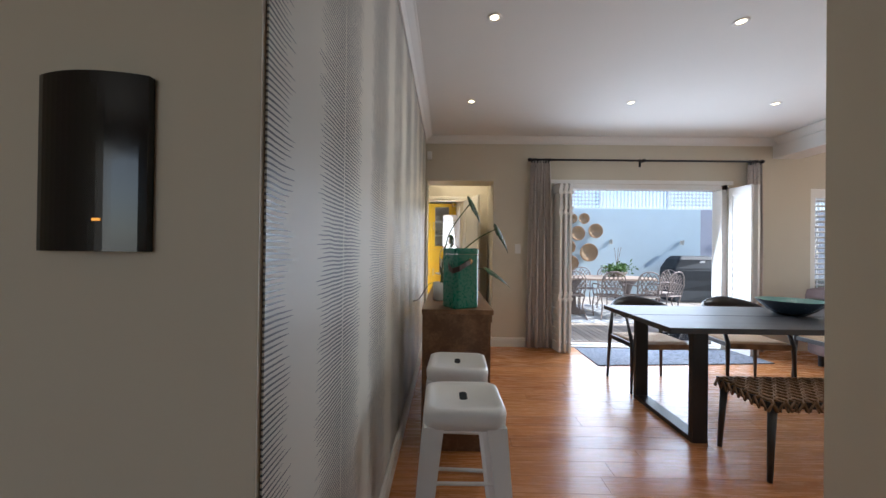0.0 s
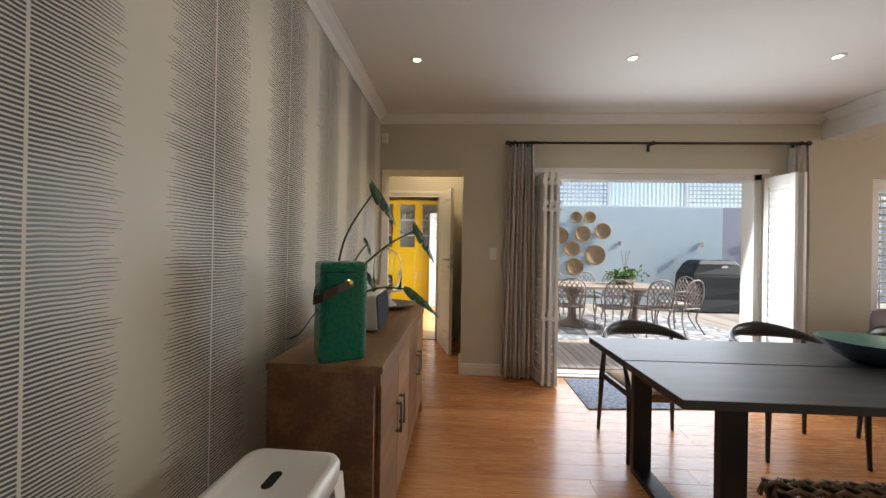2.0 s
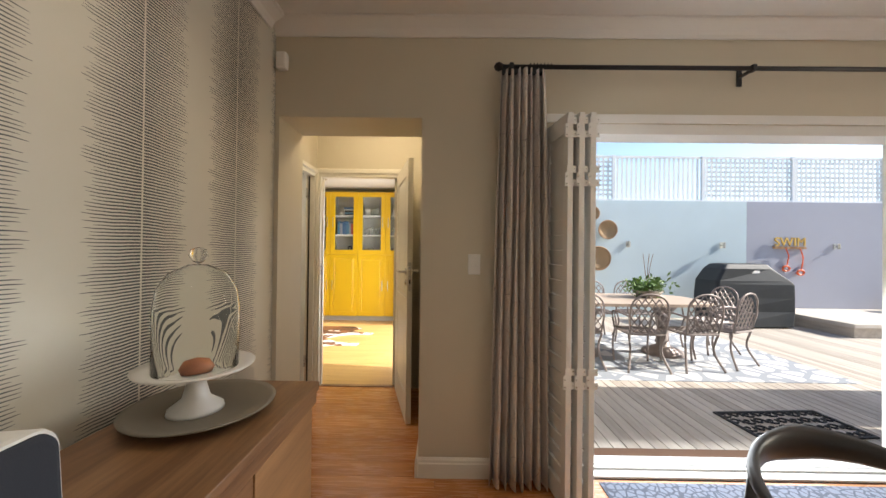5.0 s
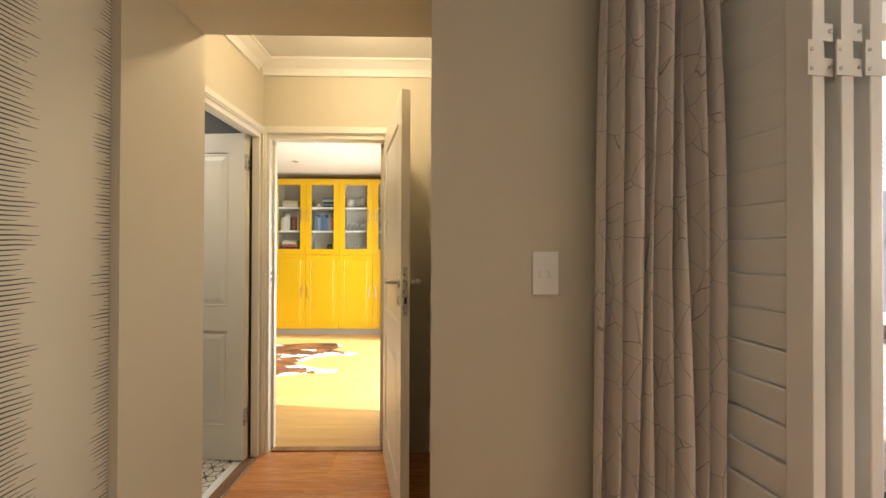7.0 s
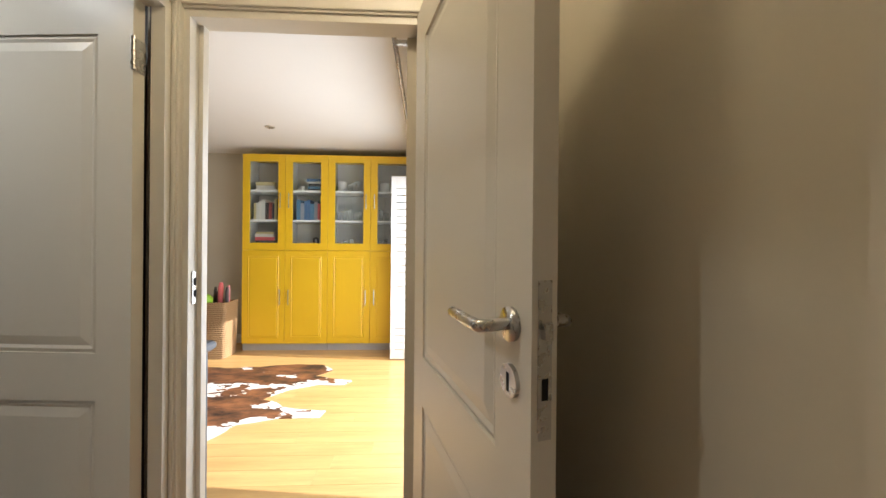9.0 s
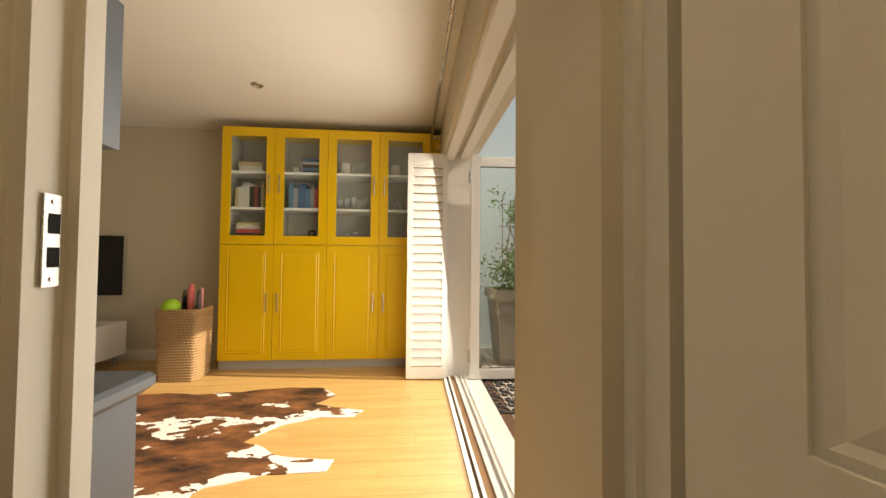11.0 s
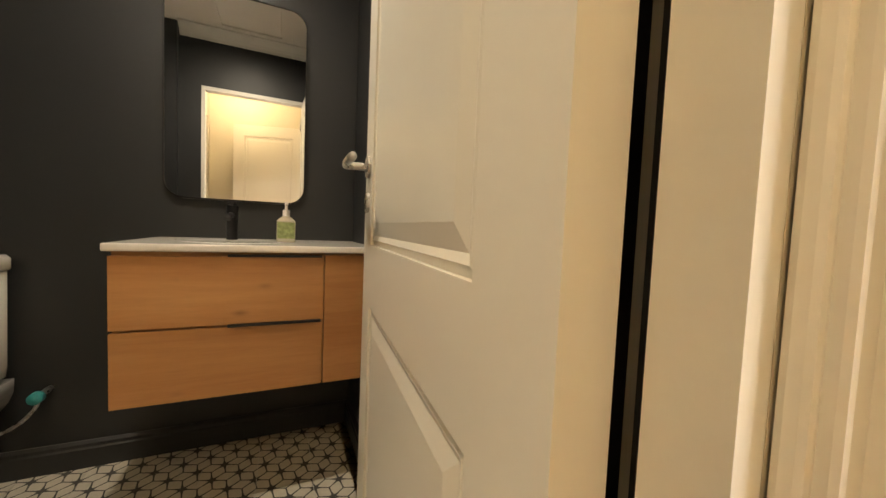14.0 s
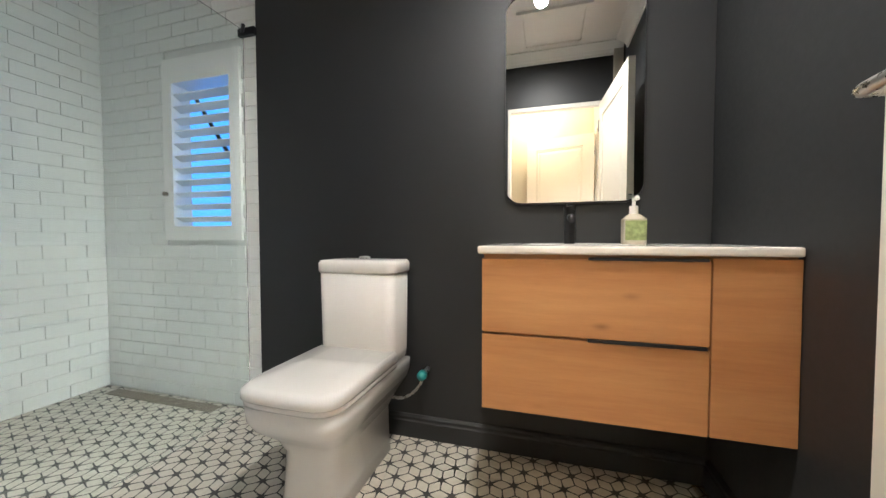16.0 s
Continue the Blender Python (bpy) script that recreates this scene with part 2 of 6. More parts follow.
WALL = mat("warm_cream_paint", (0.60, 0.55, 0.44), 0.62, var=0.05, bump=0.03, fine=140)
CEIL = mat("white_ceiling_paint", (0.78, 0.77, 0.74), 0.8, var=0.03, bump=0.02)
TRIM = mat("white_gloss_trim", (0.74, 0.71, 0.63), 0.38, var=0.05, bump=0.02)
WHITE = mat("white_enamel", (0.80, 0.79, 0.76), 0.32, var=0.04, bump=0.01)
PAPER = wallpaper()
PLANK = wood("honey_wood_plank", (0.36, 0.135, 0.045), (0.60, 0.27, 0.095), 0.27, 0, 0.8, 0.22, 0.15)
PLANK2 = wood("pale_oak_plank", (0.42, 0.24, 0.085), (0.60, 0.39, 0.16), 0.36, 0, 1.4, 0.08, 0.1)
SUB = mat("dark_underlay", (0.12, 0.06, 0.03), 0.8)
SIDEB = wood("acacia_wood", (0.15, 0.07, 0.03), (0.44, 0.25, 0.115), 0.45, 1, 0.9, 0.3)
BLACKW = wood("black_stained_wood", (0.012, 0.012, 0.014), (0.035, 0.034, 0.036), 0.32, 0, 1.4, 0.1)
TABLEW = wood("charcoal_table_oak", (0.016, 0.017, 0.021), (0.05, 0.05, 0.056), 0.46, 0, 1.2, 0.1)
BLACKM = mat("black_powder_coat", (0.018, 0.018, 0.02), 0.4, 0.3, bump=0.02)
ROPE = woven("paper_cord", (0.22, 0.13, 0.07), (0.5, 0.36, 0.22), 0.02, 0.02)
CANE = mat("brown_rattan", (0.22, 0.125, 0.06), 0.55, var=0.45, scale=40)
CHROME = mat("brushed_steel", (0.55, 0.54, 0.52), 0.28, 1.0, bump=0.01)
GREEN = mat("green_enamel", (0.004, 0.17, 0.10), 0.28, var=0.04, coat=0.3, bump=0.01)
LEATHER = mat("dark_leather", (0.035, 0.018, 0.012), 0.55, fine=200, bump=0.2)
BRASS = mat("brass", (0.6, 0.4, 0.13), 0.3, 1.0)
YELLOW = mat("yellow_lacquer", (0.74, 0.47, 0.012), 0.34, var=0.05, bump=0.01)
CHAR = mat("charcoal_wall_paint", (0.024, 0.025, 0.026), 0.5, var=0.2, bump=0.05)
TILE = star_tile()
SUBWAY = mat("white_glazed_tile", (0.76, 0.77, 0.74), 0.2, var=0.05, bump=0.02)
GROUT = mat("pale_grout", (0.66, 0.67, 0.64), 0.8)
CERAM = mat("white_ceramic", (0.78, 0.75, 0.71), 0.12, var=0.03, bump=0.0)
VAN = wood("knotty_oak_veneer", (0.34, 0.145, 0.05), (0.62, 0.33, 0.14), 0.42, 1, 0.7, 0.12)


def knots(m):
    """Dark knots and cloudy tone over a wood veneer."""
    t = m.node_tree
    b = t.nodes["Principled BSDF"]
    base = b.inputs["Base Color"].links[0].from_socket
    vo = t.nodes.new("ShaderNodeTexVoronoi")
    vo.inputs["Scale"].default_value = 7.0
    v = coords(t, scale=(1, 0.6, 1.3))
    t.links.new(v, vo.inputs["Vector"])
    spot = M(t, 'POWER', M(t, 'MAXIMUM', M(t, 'SUBTRACT', 1.0, M(t, 'MULTIPLY', vo.outputs["Distance"], 7.0)), 0.0), 1.6)
    cloud = M(t, 'MULTIPLY', noise_tex(t, coords(t, scale=(1, 0.5, 1.4)), 5.0, 4), 0.5)
    tone = mixc(t, cloud, base, (0.50, 0.20, 0.07))
    t.links.new(mixc(t, M(t, 'MULTIPLY', spot, 0.75), tone, (0.13, 0.05, 0.02)), b.inputs["Base Color"])


knots(VAN)
GLASS = glass("clear_glass", (0.97, 1, 0.99))
MIRROR = mat("silvered_mirror", (0.9, 0.9, 0.9), 0.06, 1.0, var=0.0, bump=0)
MIRROR.node_tree.nodes["Principled BSDF"].inputs["Roughness"].default_value = 0.0
for l in list(MIRROR.node_tree.links):
    if l.to_socket.name == "Roughness":
        MIRROR.node_tree.links.remove(l)
CURTAIN = lattice_cloth("line_pattern_curtain", (0.66, 0.60, 0.55), (0.24, 0.19, 0.19), 0.095, 0.008)
MATBLUE = lattice_cloth("blue_flat_weave", (0.20, 0.23, 0.30), (0.03, 0.04, 0.07), 0.045, 0.09)
ORUG = lattice_cloth("outdoor_rug_weave", (0.62, 0.63, 0.64), (0.16, 0.19, 0.24), 0.26, 0.11)
DECK = wood("weathered_deck_board", (0.36, 0.31, 0.26), (0.60, 0.54, 0.47), 0.7, 1, 1.2, 0.3)
PLASTER = mat("pale_blue_plaster", (0.52, 0.62, 0.66), 0.85, var=0.12, scale=1.2, bump=0.15)
PLASTER2 = mat("lilac_grey_plaster", (0.36, 0.37, 0.43), 0.85, var=0.1, scale=1.2, bump=0.1)
IRON = mat("taupe_cast_metal", (0.30, 0.25, 0.23), 0.5, 0.2, var=0.3)
COVER = mat("black_cover_fabric", (0.022, 0.026, 0.03), 0.6, var=0.4, scale=5, bump=0.25)
GREYP = mat("blue_grey_paint", (0.10, 0.115, 0.14), 0.4, var=0.06, bump=0.02)
LEAF = mat("monstera_leaf", (0.018, 0.075, 0.022), 0.36, var=0.4, scale=20)
STEM = mat("plant_stem", (0.05, 0.09, 0.03), 0.5)
FOLI = mat("garden_foliage", (0.10, 0.20, 0.04), 0.55, var=0.5, scale=30)
BASKET = woven("sea_grass", (0.24, 0.13, 0.055), (0.56, 0.38, 0.2), 0.035, 0.028)
STONE = mat("taupe_stoneware", (0.22, 0.19, 0.15), 0.6, var=0.2, scale=8)
TVB = mat("black_gloss_glass", (0.006, 0.006, 0.007), 0.1, bump=0)
THIN = mat("clouded_glassware", (0.55, 0.58, 0.55), 0.1, bump=0)
THIN.node_tree.nodes["Principled BSDF"].inputs["Alpha"].default_value = 0.3
DARK = mat("dark_recess", (0.01, 0.01, 0.01), 0.9)
LAMP = emit("lamp_glow", (1, 0.78, 0.45), 3.5)


# ---- building helpers ----
def mesh(name, bm, material, smooth=False):
    me = bpy.data.meshes.new(name)
    bm.normal_update()
    bm.to_mesh(me)
    bm.free()
    me.materials.append(material)
    if smooth:
        for p in me.polygons:
            p.use_smooth = True
    return me


def part(name, bm, material, parent, label="", smooth=False, m=None):
    ob = new(name, mesh(name, bm, material, smooth))
    ob.parent = parent
    if m is not None:
        ob.matrix_basis = m
    if label:
        tagged(ob, label)
    return ob


def thing(name, label, category, x=0, y=0, z=0, rz=0, group=""):
    ob = new(name)
    ob.empty_display_size = 0.05
    ob.matrix_basis = pose(x, y, z, 0, 0, rz)
    return tagged(ob, label, category, group)


def struct(name, bm, material, label="", smooth=False):
    return tagged(new(name, mesh(name, bm, material, smooth)), label, "", "", "structure")


def box(x0, x1, y0, y1, z0, z1, bev=0.0, bm=None):
    b = bmesh.new()
    bmesh.ops.create_cube(b, size=1)
    for v in b.verts:
        v.co = Vector(((x0 + x1) / 2 + v.co.x * (x1 - x0), (y0 + y1) / 2 + v.co.y * (y1 - y0), (z0 + z1) / 2 + v.co.z * (z1 - z0)))
    if bev:
        bmesh.ops.bevel(b, geom=b.edges[:], offset=bev, segments=2, affect='EDGES', profile=0.6)
    return join(bm, b) if bm else b


def join(bm, *others):
    for o in others:
        me = bpy.data.meshes.new("tmp")
        o.to_mesh(me)
        o.free()
        bm.from_mesh(me)
        bpy.data.meshes.remove(me)
    return bm


def many(*bs):
    bm = bmesh.new()
    return join(bm, *bs)


def cyl(p, q, r0, r1=None, seg=16, caps=True):
    p, q = Vector(p), Vector(q)
    b = bmesh.new()
    r1 = r0 if r1 is None else r1
    bmesh.ops.create_cone(b, cap_ends=caps, segments=seg, radius1=r0, radius2=r1, depth=(q - p).length)
    rot = (q - p).to_track_quat('Z', 'Y').to_matrix().to_4x4()
    bmesh.ops.transform(b, matrix=Matrix.Translation((p + q) / 2) @ rot, verts=b.verts)
    return b


def lathe(profile, seg=40, cx=0, cy=0):
    b = bmesh.new()
    rings = []
    for r, z in profile:
        rings.append([b.verts.new((cx + r * math.cos(2 * math.pi * i / seg), cy + r * math.sin(2 * math.pi * i / seg), z)) for i in range(seg)])
    for a, c in zip(rings, rings[1:]):
        for i in range(seg):
            b.faces.new((a[i], a[(i + 1) % seg], c[(i + 1) % seg], c[i]))
    return b


def tube(points, radius, seg=8, closed=False):
    """A round bar swept along points; radius a number or one value a point."""
    pts = [Vector(p) for p in points]
    n = len(pts)
    b = bmesh.new()
    rings = []
    up = Vector((0.13, 0.21, 1)).normalized()
    for i, p in enumerate(pts):
        a = pts[i - 1] if i or closed else p
        c = pts[(i + 1) % n] if i < n - 1 or closed else p
        d = (c - a).normalized()
        s = d.cross(up)
        if s.length < 0.05:
            s = d.cross(Vector((1, 0, 0)))
        s.normalize()
        w = s.cross(d)
        r = radius[i] if isinstance(radius, (list, tuple)) else radius
        rings.append([b.verts.new(p + (s * math.cos(2 * math.pi * j / seg) + w * math.sin(2 * math.pi * j / seg)) * r) for j in range(seg)])
    m = n if closed else n - 1
    for i in range(m):
        a, c = rings[i], rings[(i + 1) % n]
        for j in range(seg):
            b.faces.new((a[j], a[(j + 1) % seg], c[(j + 1) % seg], c[j]))
    if not closed:
        b.faces.new(rings[0])
        b.faces.new(rings[-1][::-1])
    bmesh.ops.recalc_face_normals(b, faces=b.faces[:])
    return b


def spline(ctrl, n=16):
    """Points on a Catmull-Rom curve through ctrl."""
    c = [Vector(p) for p in ctrl]
    c = [c[0] * 2 - c[1]] + c + [c[-1] * 2 - c[-2]]
    out = []
    for i in range(1, len(c) - 2):
        for k in range(n):
            u = k / n
            a, b_, d, e = c[i - 1], c[i], c[i + 1], c[i + 2]
            out.append(0.5 * (2 * b_ + (d - a) * u + (2 * a - 5 * b_ + 4 * d - e) * u * u + (3 * b_ - a - 3 * d + e) * u ** 3))
    return out + [c[-2]]


def outline(pts, z0, z1, bev=0.0):
    """A slab with the given outline in plan."""
    b = bmesh.new()
    lo = [b.verts.new((x, y, z0)) for x, y in pts]
    hi = [b.verts.new((x, y, z1)) for x, y in pts]
    b.faces.new(hi)
    b.faces.new(lo[::-1])
    for i in range(len(pts)):
        j = (i + 1) % len(pts)
        b.faces.new((lo[i], lo[j], hi[j], hi[i]))
    if bev:
        bmesh.ops.bevel(b, geom=[e for e in b.edges if abs(e.verts[0].co.z - e.verts[1].co.z) < 1e-6], offset=bev, segments=2, affect='EDGES')
    bmesh.ops.recalc_face_normals(b, faces=b.faces[:])
    return b


def moved(b, m):
    bmesh.ops.transform(b, matrix=m, verts=b.verts)
    return b


def loft(sections):
    """Skin between equal rings of points, closed at both ends."""
    b = bmesh.new()
    rings = [[b.verts.new(p) for p in s] for s in sections]
    n = len(rings[0])
    for a, c in zip(rings, rings[1:]):
        for i in range(n):
            b.faces.new((a[i], a[(i + 1) % n], c[(i + 1) % n], c[i]))
    b.faces.new(rings[0][::-1])
    b.faces.new(rings[-1])
    bmesh.ops.recalc_face_normals(b, faces=b.faces[:])
    return b


def rrect(cx, cy, w, d, r, z, n=5):
    """A rounded rectangle of points at height z."""
    pts = []
    for sx, sy, a0 in ((1, 1, 0), (-1, 1, 90), (-1, -1, 180), (1, -1, 270)):
        for k in range(n + 1):
            a = radians(a0 + 90 * k / n)
            pts.append((cx + sx * (w / 2 - r) + r * math.cos(a), cy + sy * (d / 2 - r) + r * math.sin(a), z))
    return pts


# ---- structure: walls ----
H, HH, YC = 2.675, 2.53, 2.53   # ceilings: dining room, hall, kitchen
WX = -0.05                       # papered wall
BY = 6.29                        # garden wall of the dining room

struct("wall_papered", box(WX - 0.004, WX, 2.302, BY - 0.002, 0, H), PAPER, "cream wallpaper with grey bristle stripes")
struct("wall_west", many(box(-0.30, WX - 0.005, 2.6, BY, 0, H), box(-2.5, WX - 0.005, 2.29, 2.6, 0, H)), WALL, "plain cream painted wall end")
struct("wall_pillar", box(1.46, 1.92, 2.40, 2.895, 0, H), WALL, "cream painted wall beside the wide opening")
struct("wall_pillar_east", box(1.922, 8.0, 2.40, 2.6, 0, H), WALL)
struct("wall_start_side", box(-2.7, -2.5, -2.6, 2.6, 0, H), WALL)
struct("wall_start_back", many(box(-2.5, -2.4, -2.6, -2.45, 0, H), box(-0.2, 8, -2.6, -2.45, 0, H), box(-2.4, -0.2, -2.6, -2.45, 0, 0.7), box(-2.4, -0.2, -2.6, -2.45, 2.3, H)), WALL)
struct("wall_start_east", box(8.0, 8.2, -2.6, 2.4, 0, H), WALL)
struct("wall_east", many(box(8.0, 8.2, 2.4, 3.2, 0, H), box(8.0, 8.2, 5.6, BY, 0, H), box(8.0, 8.2, 3.2, 5.6, 0, 0.7), box(8.0, 8.2, 3.2, 5.6, 2.3, H)), WALL)
# garden wall with hall opening, folding doors and a window
OL, OR_, OT = -0.025, 0.824, 2.113
DL, DR, DT = 1.60, 3.80, 2.09
WL, WR, WB, WT = 4.84, 6.1, 0.62, 2.06
struct("wall_garden", many(
    box(-0.30, OL, BY, 6.64, 0, H), box(OL, OR_, BY, 6.64, OT, H), box(OR_, DL, BY, 6.64, 0, H),
    box(DL, DR, BY, 6.5, DT, H), box(DR, WL, BY, 6.5, 0, H), box(WL, WR, BY, 6.5, 0, WB), box(WL, WR, BY, 6.5, WT, H), box(WR, 8.2, BY, 6.5, 0, H)), WALL,
    "cream painted wall with a plain doorway")
struct("beam", box(4.36, 4.7, 2.6, BY, 2.43, H - 0.002), CEIL, "white boxed ceiling beam")
struct("ceiling_dining", box(-0.3, 8.2, 2.4, 6.64, H, H + 0.2), CEIL)
struct("ceiling_start", box(-2.7, 8.2, -2.6, 2.4, H, H + 0.2), CEIL)


def cornice(name, p, q, n, z, s=0.085):
    """A stepped plaster cornice from p to q; n points into the room."""
    prof = [(0, -s), (0.012, -s), (0.016, -s * 0.8), (s * 0.35, -s * 0.55), (s * 0.7, -s * 0.3), (s * 0.85, -0.016), (s, -0.012), (s, 0), (0, 0)]
    secs = [[(e[0] + n[0] * a, e[1] + n[1] * a, z + b - 0.002) for a, b in prof] for e in (p, q)]
    return struct(name, loft(secs), CEIL, "white plaster cornice")


cornice("trim_cornice_west", (WX + 0.002, 2.30), (WX + 0.002, BY - 0.08), (1, 0), H)
cornice("trim_cornice_garden", (WX + 0.002, BY - 0.002), (4.36, BY - 0.002), (0, -1), H)
cornice("trim_cornice_beam", (4.358, 2.6), (4.358, BY - 0.08), (-1, 0), H)


def skirting(name, p, q, n, mtl, h=0.1, d=0.018):
    prof = [(0, 0), (d, 0), (d, h * 0.72), (d * 0.75, h * 0.78), (d * 0.75, h * 0.9), (d * 0.3, h), (0, h)]
    secs = [[(e[0] + n[0] * a, e[1] + n[1] * a, b) for a, b in prof] for e in (p, q)]
    return struct(name, loft(secs), mtl, "moulded skirting board")


skirting("baseboard_garden", (OR_ + 0.001, BY - 0.001), (DL - 0.06, BY - 0.001), (0, -1), TRIM, 0.115)
skirting("baseboard_reveal", (OR_ - 0.001, BY - 0.018), (OR_ - 0.001, 6.64), (-1, 0), TRIM, 0.115)
skirting("baseboard_pillar", (1.459, 2.41), (1.459, 2.895), (-1, 0), TRIM, 0.115)
skirting("baseboard_papered", (WX + 0.001, 2.31), (WX + 0.001, BY - 0.02), (1, 0), TRIM, 0.115)
# hall
HL, HR, FY = -0.29, 0.90, 7.63
BD0, BD1, DH = 6.79, 7.60, 2.06   # bathroom doorway in the hall's side wall
FD0, FD1 = -0.27, 0.53           # doorway to the kitchen
struct("wall_hall_west", many(box(-0.34, HL, 6.642, BD0, 0, HH), box(-0.34, HL, BD0, BD1, DH, HH), box(-0.34, HL, BD1, FY, 0, HH)), WALL)
struct("wall_hall_east", box(HR, HR + 0.2, 6.642, 8.0, 0, HH), WALL)
struct("wall_hall_end", many(box(-0.385, FD0, FY, 7.70, 0, HH), box(FD1, HR, FY, 7.70, 0, HH), box(FD0, FD1, FY, 7.70, DH, HH)), WALL)
struct("ceiling_hall", box(-0.385, HR + 0.2, 6.642, 7.70, HH, HH + 0.2), CEIL)
cornice("trim_cornice_hall_end", (HL, FY - 0.001), (HR, FY - 0.001), (0, -1), HH)
cornice("trim_cornice_hall_west", (HL + 0.001, 6.645), (HL + 0.001, FY - 0.08), (1, 0), HH)
cornice("trim_cornice_hall_east", (HR - 0.001, 6.645), (HR - 0.001, FY - 0.08), (-1, 0), HH)
skirting("baseboard_hall_east", (HR - 0.001, 6.65), (HR - 0.001, FY), (-1, 0), TRIM, 0.11)


def strip_frame(pts, w, d, n, axis):
    """An upside-down U of moulded architrave; pts: start, end of the opening; axis the wall's run."""
    a0, a1, top = pts
    out = []
    for s0, s1, z0, z1 in ((a0 - w, a0, 0, top + w), (a1, a1 + w, 0, top + w), (a0, a1, top, top + w)):
        for inset, depth in ((0, d * 0.6), (w * 0.28, d)):
            lo, hi = (s0 + inset * 0.5, s1 - inset * 0.5) if s1 - s0 < w * 1.5 else (s0, s1)
            zl, zh = (z0, z1 - inset * 0.5) if s1 - s0 < w * 1.5 else (z0 + inset * 0.5, z1 - inset * 0.5)
            if axis == 'y':
                out.append(box(min(n[0], n[0] + n[1] * depth), max(n[0], n[0] + n[1] * depth), lo, hi, zl, zh, 0.004))
            else:
                out.append(box(lo, hi, min(n[0], n[0] + n[1] * depth), max(n[0], n[0] + n[1] * depth), zl, zh, 0.004))
    return many(*out)


struct("trim_bathroom_architrave", strip_frame((BD0, BD1, DH), 0.045, 0.022, (HL + 0.001, 1), 'y'), TRIM, "cream moulded door architrave")
struct("trim_bathroom_lining", many(box(-0.357, HL, BD0 + 0.001, BD0 + 0.025, 0, DH), box(-0.333, HL, BD1 - 0.025, BD1 - 0.001, 0, DH), box(-0.357, HL, BD0 + 0.025, BD1 - 0.025, DH - 0.03, DH)), TRIM)
struct("trim_kitchen_architrave", strip_frame((FD0, FD1, DH), 0.055, 0.02, (FY - 0.001, -1), 'x'), TRIM, "cream moulded door architrave")
kl = struct("trim_kitchen_lining", many(box(FD0 + 0.001, FD0 + 0.022, FY - 0.004, 7.704, 0, DH), box(FD0 + 0.022, FD0 + 0.036, FY + 0.045, 7.704, 0, DH), box(FD1 - 0.022, FD1 - 0.001, FY - 0.004, 7.704, 0, DH), box(FD1 - 0.036, FD1 - 0.022, FY + 0.045, 7.704, 0, DH), box(FD0 + 0.022, FD1 - 0.022, FY - 0.004, 7.704, DH - 0.025, DH)), TRIM)
st = thing("strike_plate", "worn brushed steel strike plate on the door jamb", "lock plate", FD0 + 0.0225, 7.655, 1.14)
part("plate", box(0, 0.003, -0.012, 0.01, -0.055, 0.055, 0.001), CHROME, st)
for za, zb in ((-0.032, -0.008), (0.008, 0.032)):
    part("keeper_slot", box(0.0031, 0.0036, -0.006, 0.008, za, zb), DARK, st)
for z in (-0.046, 0.046):
    part("screw", cyl((0.003, 0, z), (0.0042, 0, z), 0.003, seg=10), CHROME, st)
# kitchen and family room
KX, KY = 0.46, 11.30
struct("wall_kitchen_stub", box(KX, 0.90, 7.702, 8.15, 0, YC), WALL, "cream wall end beside the folding doors")
struct("wall_kitchen_east", many(box(KX, 0.80, 8.15, 10.62, 2.13, YC), box(KX, 0.80, 10.62, KY + 0.2, 0, YC)), WALL)
struct("wall_kitchen_back", box(-5.2, KX, KY, KY + 0.2, 0, YC), WALL, "warm cream painted wall")
struct("wall_kitchen_west", box(-5.2, -5.0, 7.702, KY, 0, YC), WALL)
struct("wall_kitchen_south", box(-5.2, -0.386, 7.732, 7.80, 0, YC), WALL)
struct("ceiling_kitchen", box(-5.2, 0.9, 7.702, KY + 0.2, YC, YC + 0.2), CEIL)
skirting("baseboard_kitchen", (-4.9, KY - 0.001), (-1.74, KY - 0.001), (0, -1), TRIM, 0.11)
# bathroom
BX = -2.02
struct("wall_bath_vanity", box(BX - 0.15, BX, 5.64, 7.72, 0, 2.5), CHAR, "matt charcoal painted wall")
struct("wall_bath_north", box(BX - 0.15, -0.341, 7.722, 7.73, 0, 2.5), CHAR, "matt charcoal painted wall")
struct("wall_bath_hall", many(box(-0.40, -0.387, 4.4, 6.64, 0, 2.5), box(-0.355, -0.341, 6.64, BD0, 0, 2.5), box(-0.355, -0.341, BD0, BD1, DH, 2.5), box(-0.355, -0.341, BD1, 7.72, 0, 2.5)), CHAR)
struct("wall_bath_outer", box(-0.386, -0.30, 4.2, 6.64, 0, 2.5), CHAR)
SW0, SW1, SZ0, SZ1 = 4.97, 5.53, 0.93, 1.97
shower_wall = struct("wall_shower", many(box(BX - 0.15, BX - 0.012, 4.3, SW0, 0, 2.5), box(BX - 0.15, BX - 0.012, SW1, 5.64, 0, 2.5), box(BX - 0.15, BX - 0.012, SW0, SW1, 0, SZ0), box(BX - 0.15, BX - 0.012, SW0, SW1, SZ1, 2.5)), GROUT, "white brick-bond tiled shower wall")
shower_end = struct("wall_shower_end", box(BX, -0.40, 4.28, 4.43, 0, 2.5), GROUT, "white brick-bond tiled shower wall")
struct("ceiling_bathroom", box(BX - 0.15, -0.341, 4.28, 7.73, 2.5, 2.65), CEIL)
hatch = thing("ceiling_hatch", "white panelled trapdoor in the bathroom ceiling", "hatch", -0.74, 7.16, 2.498)
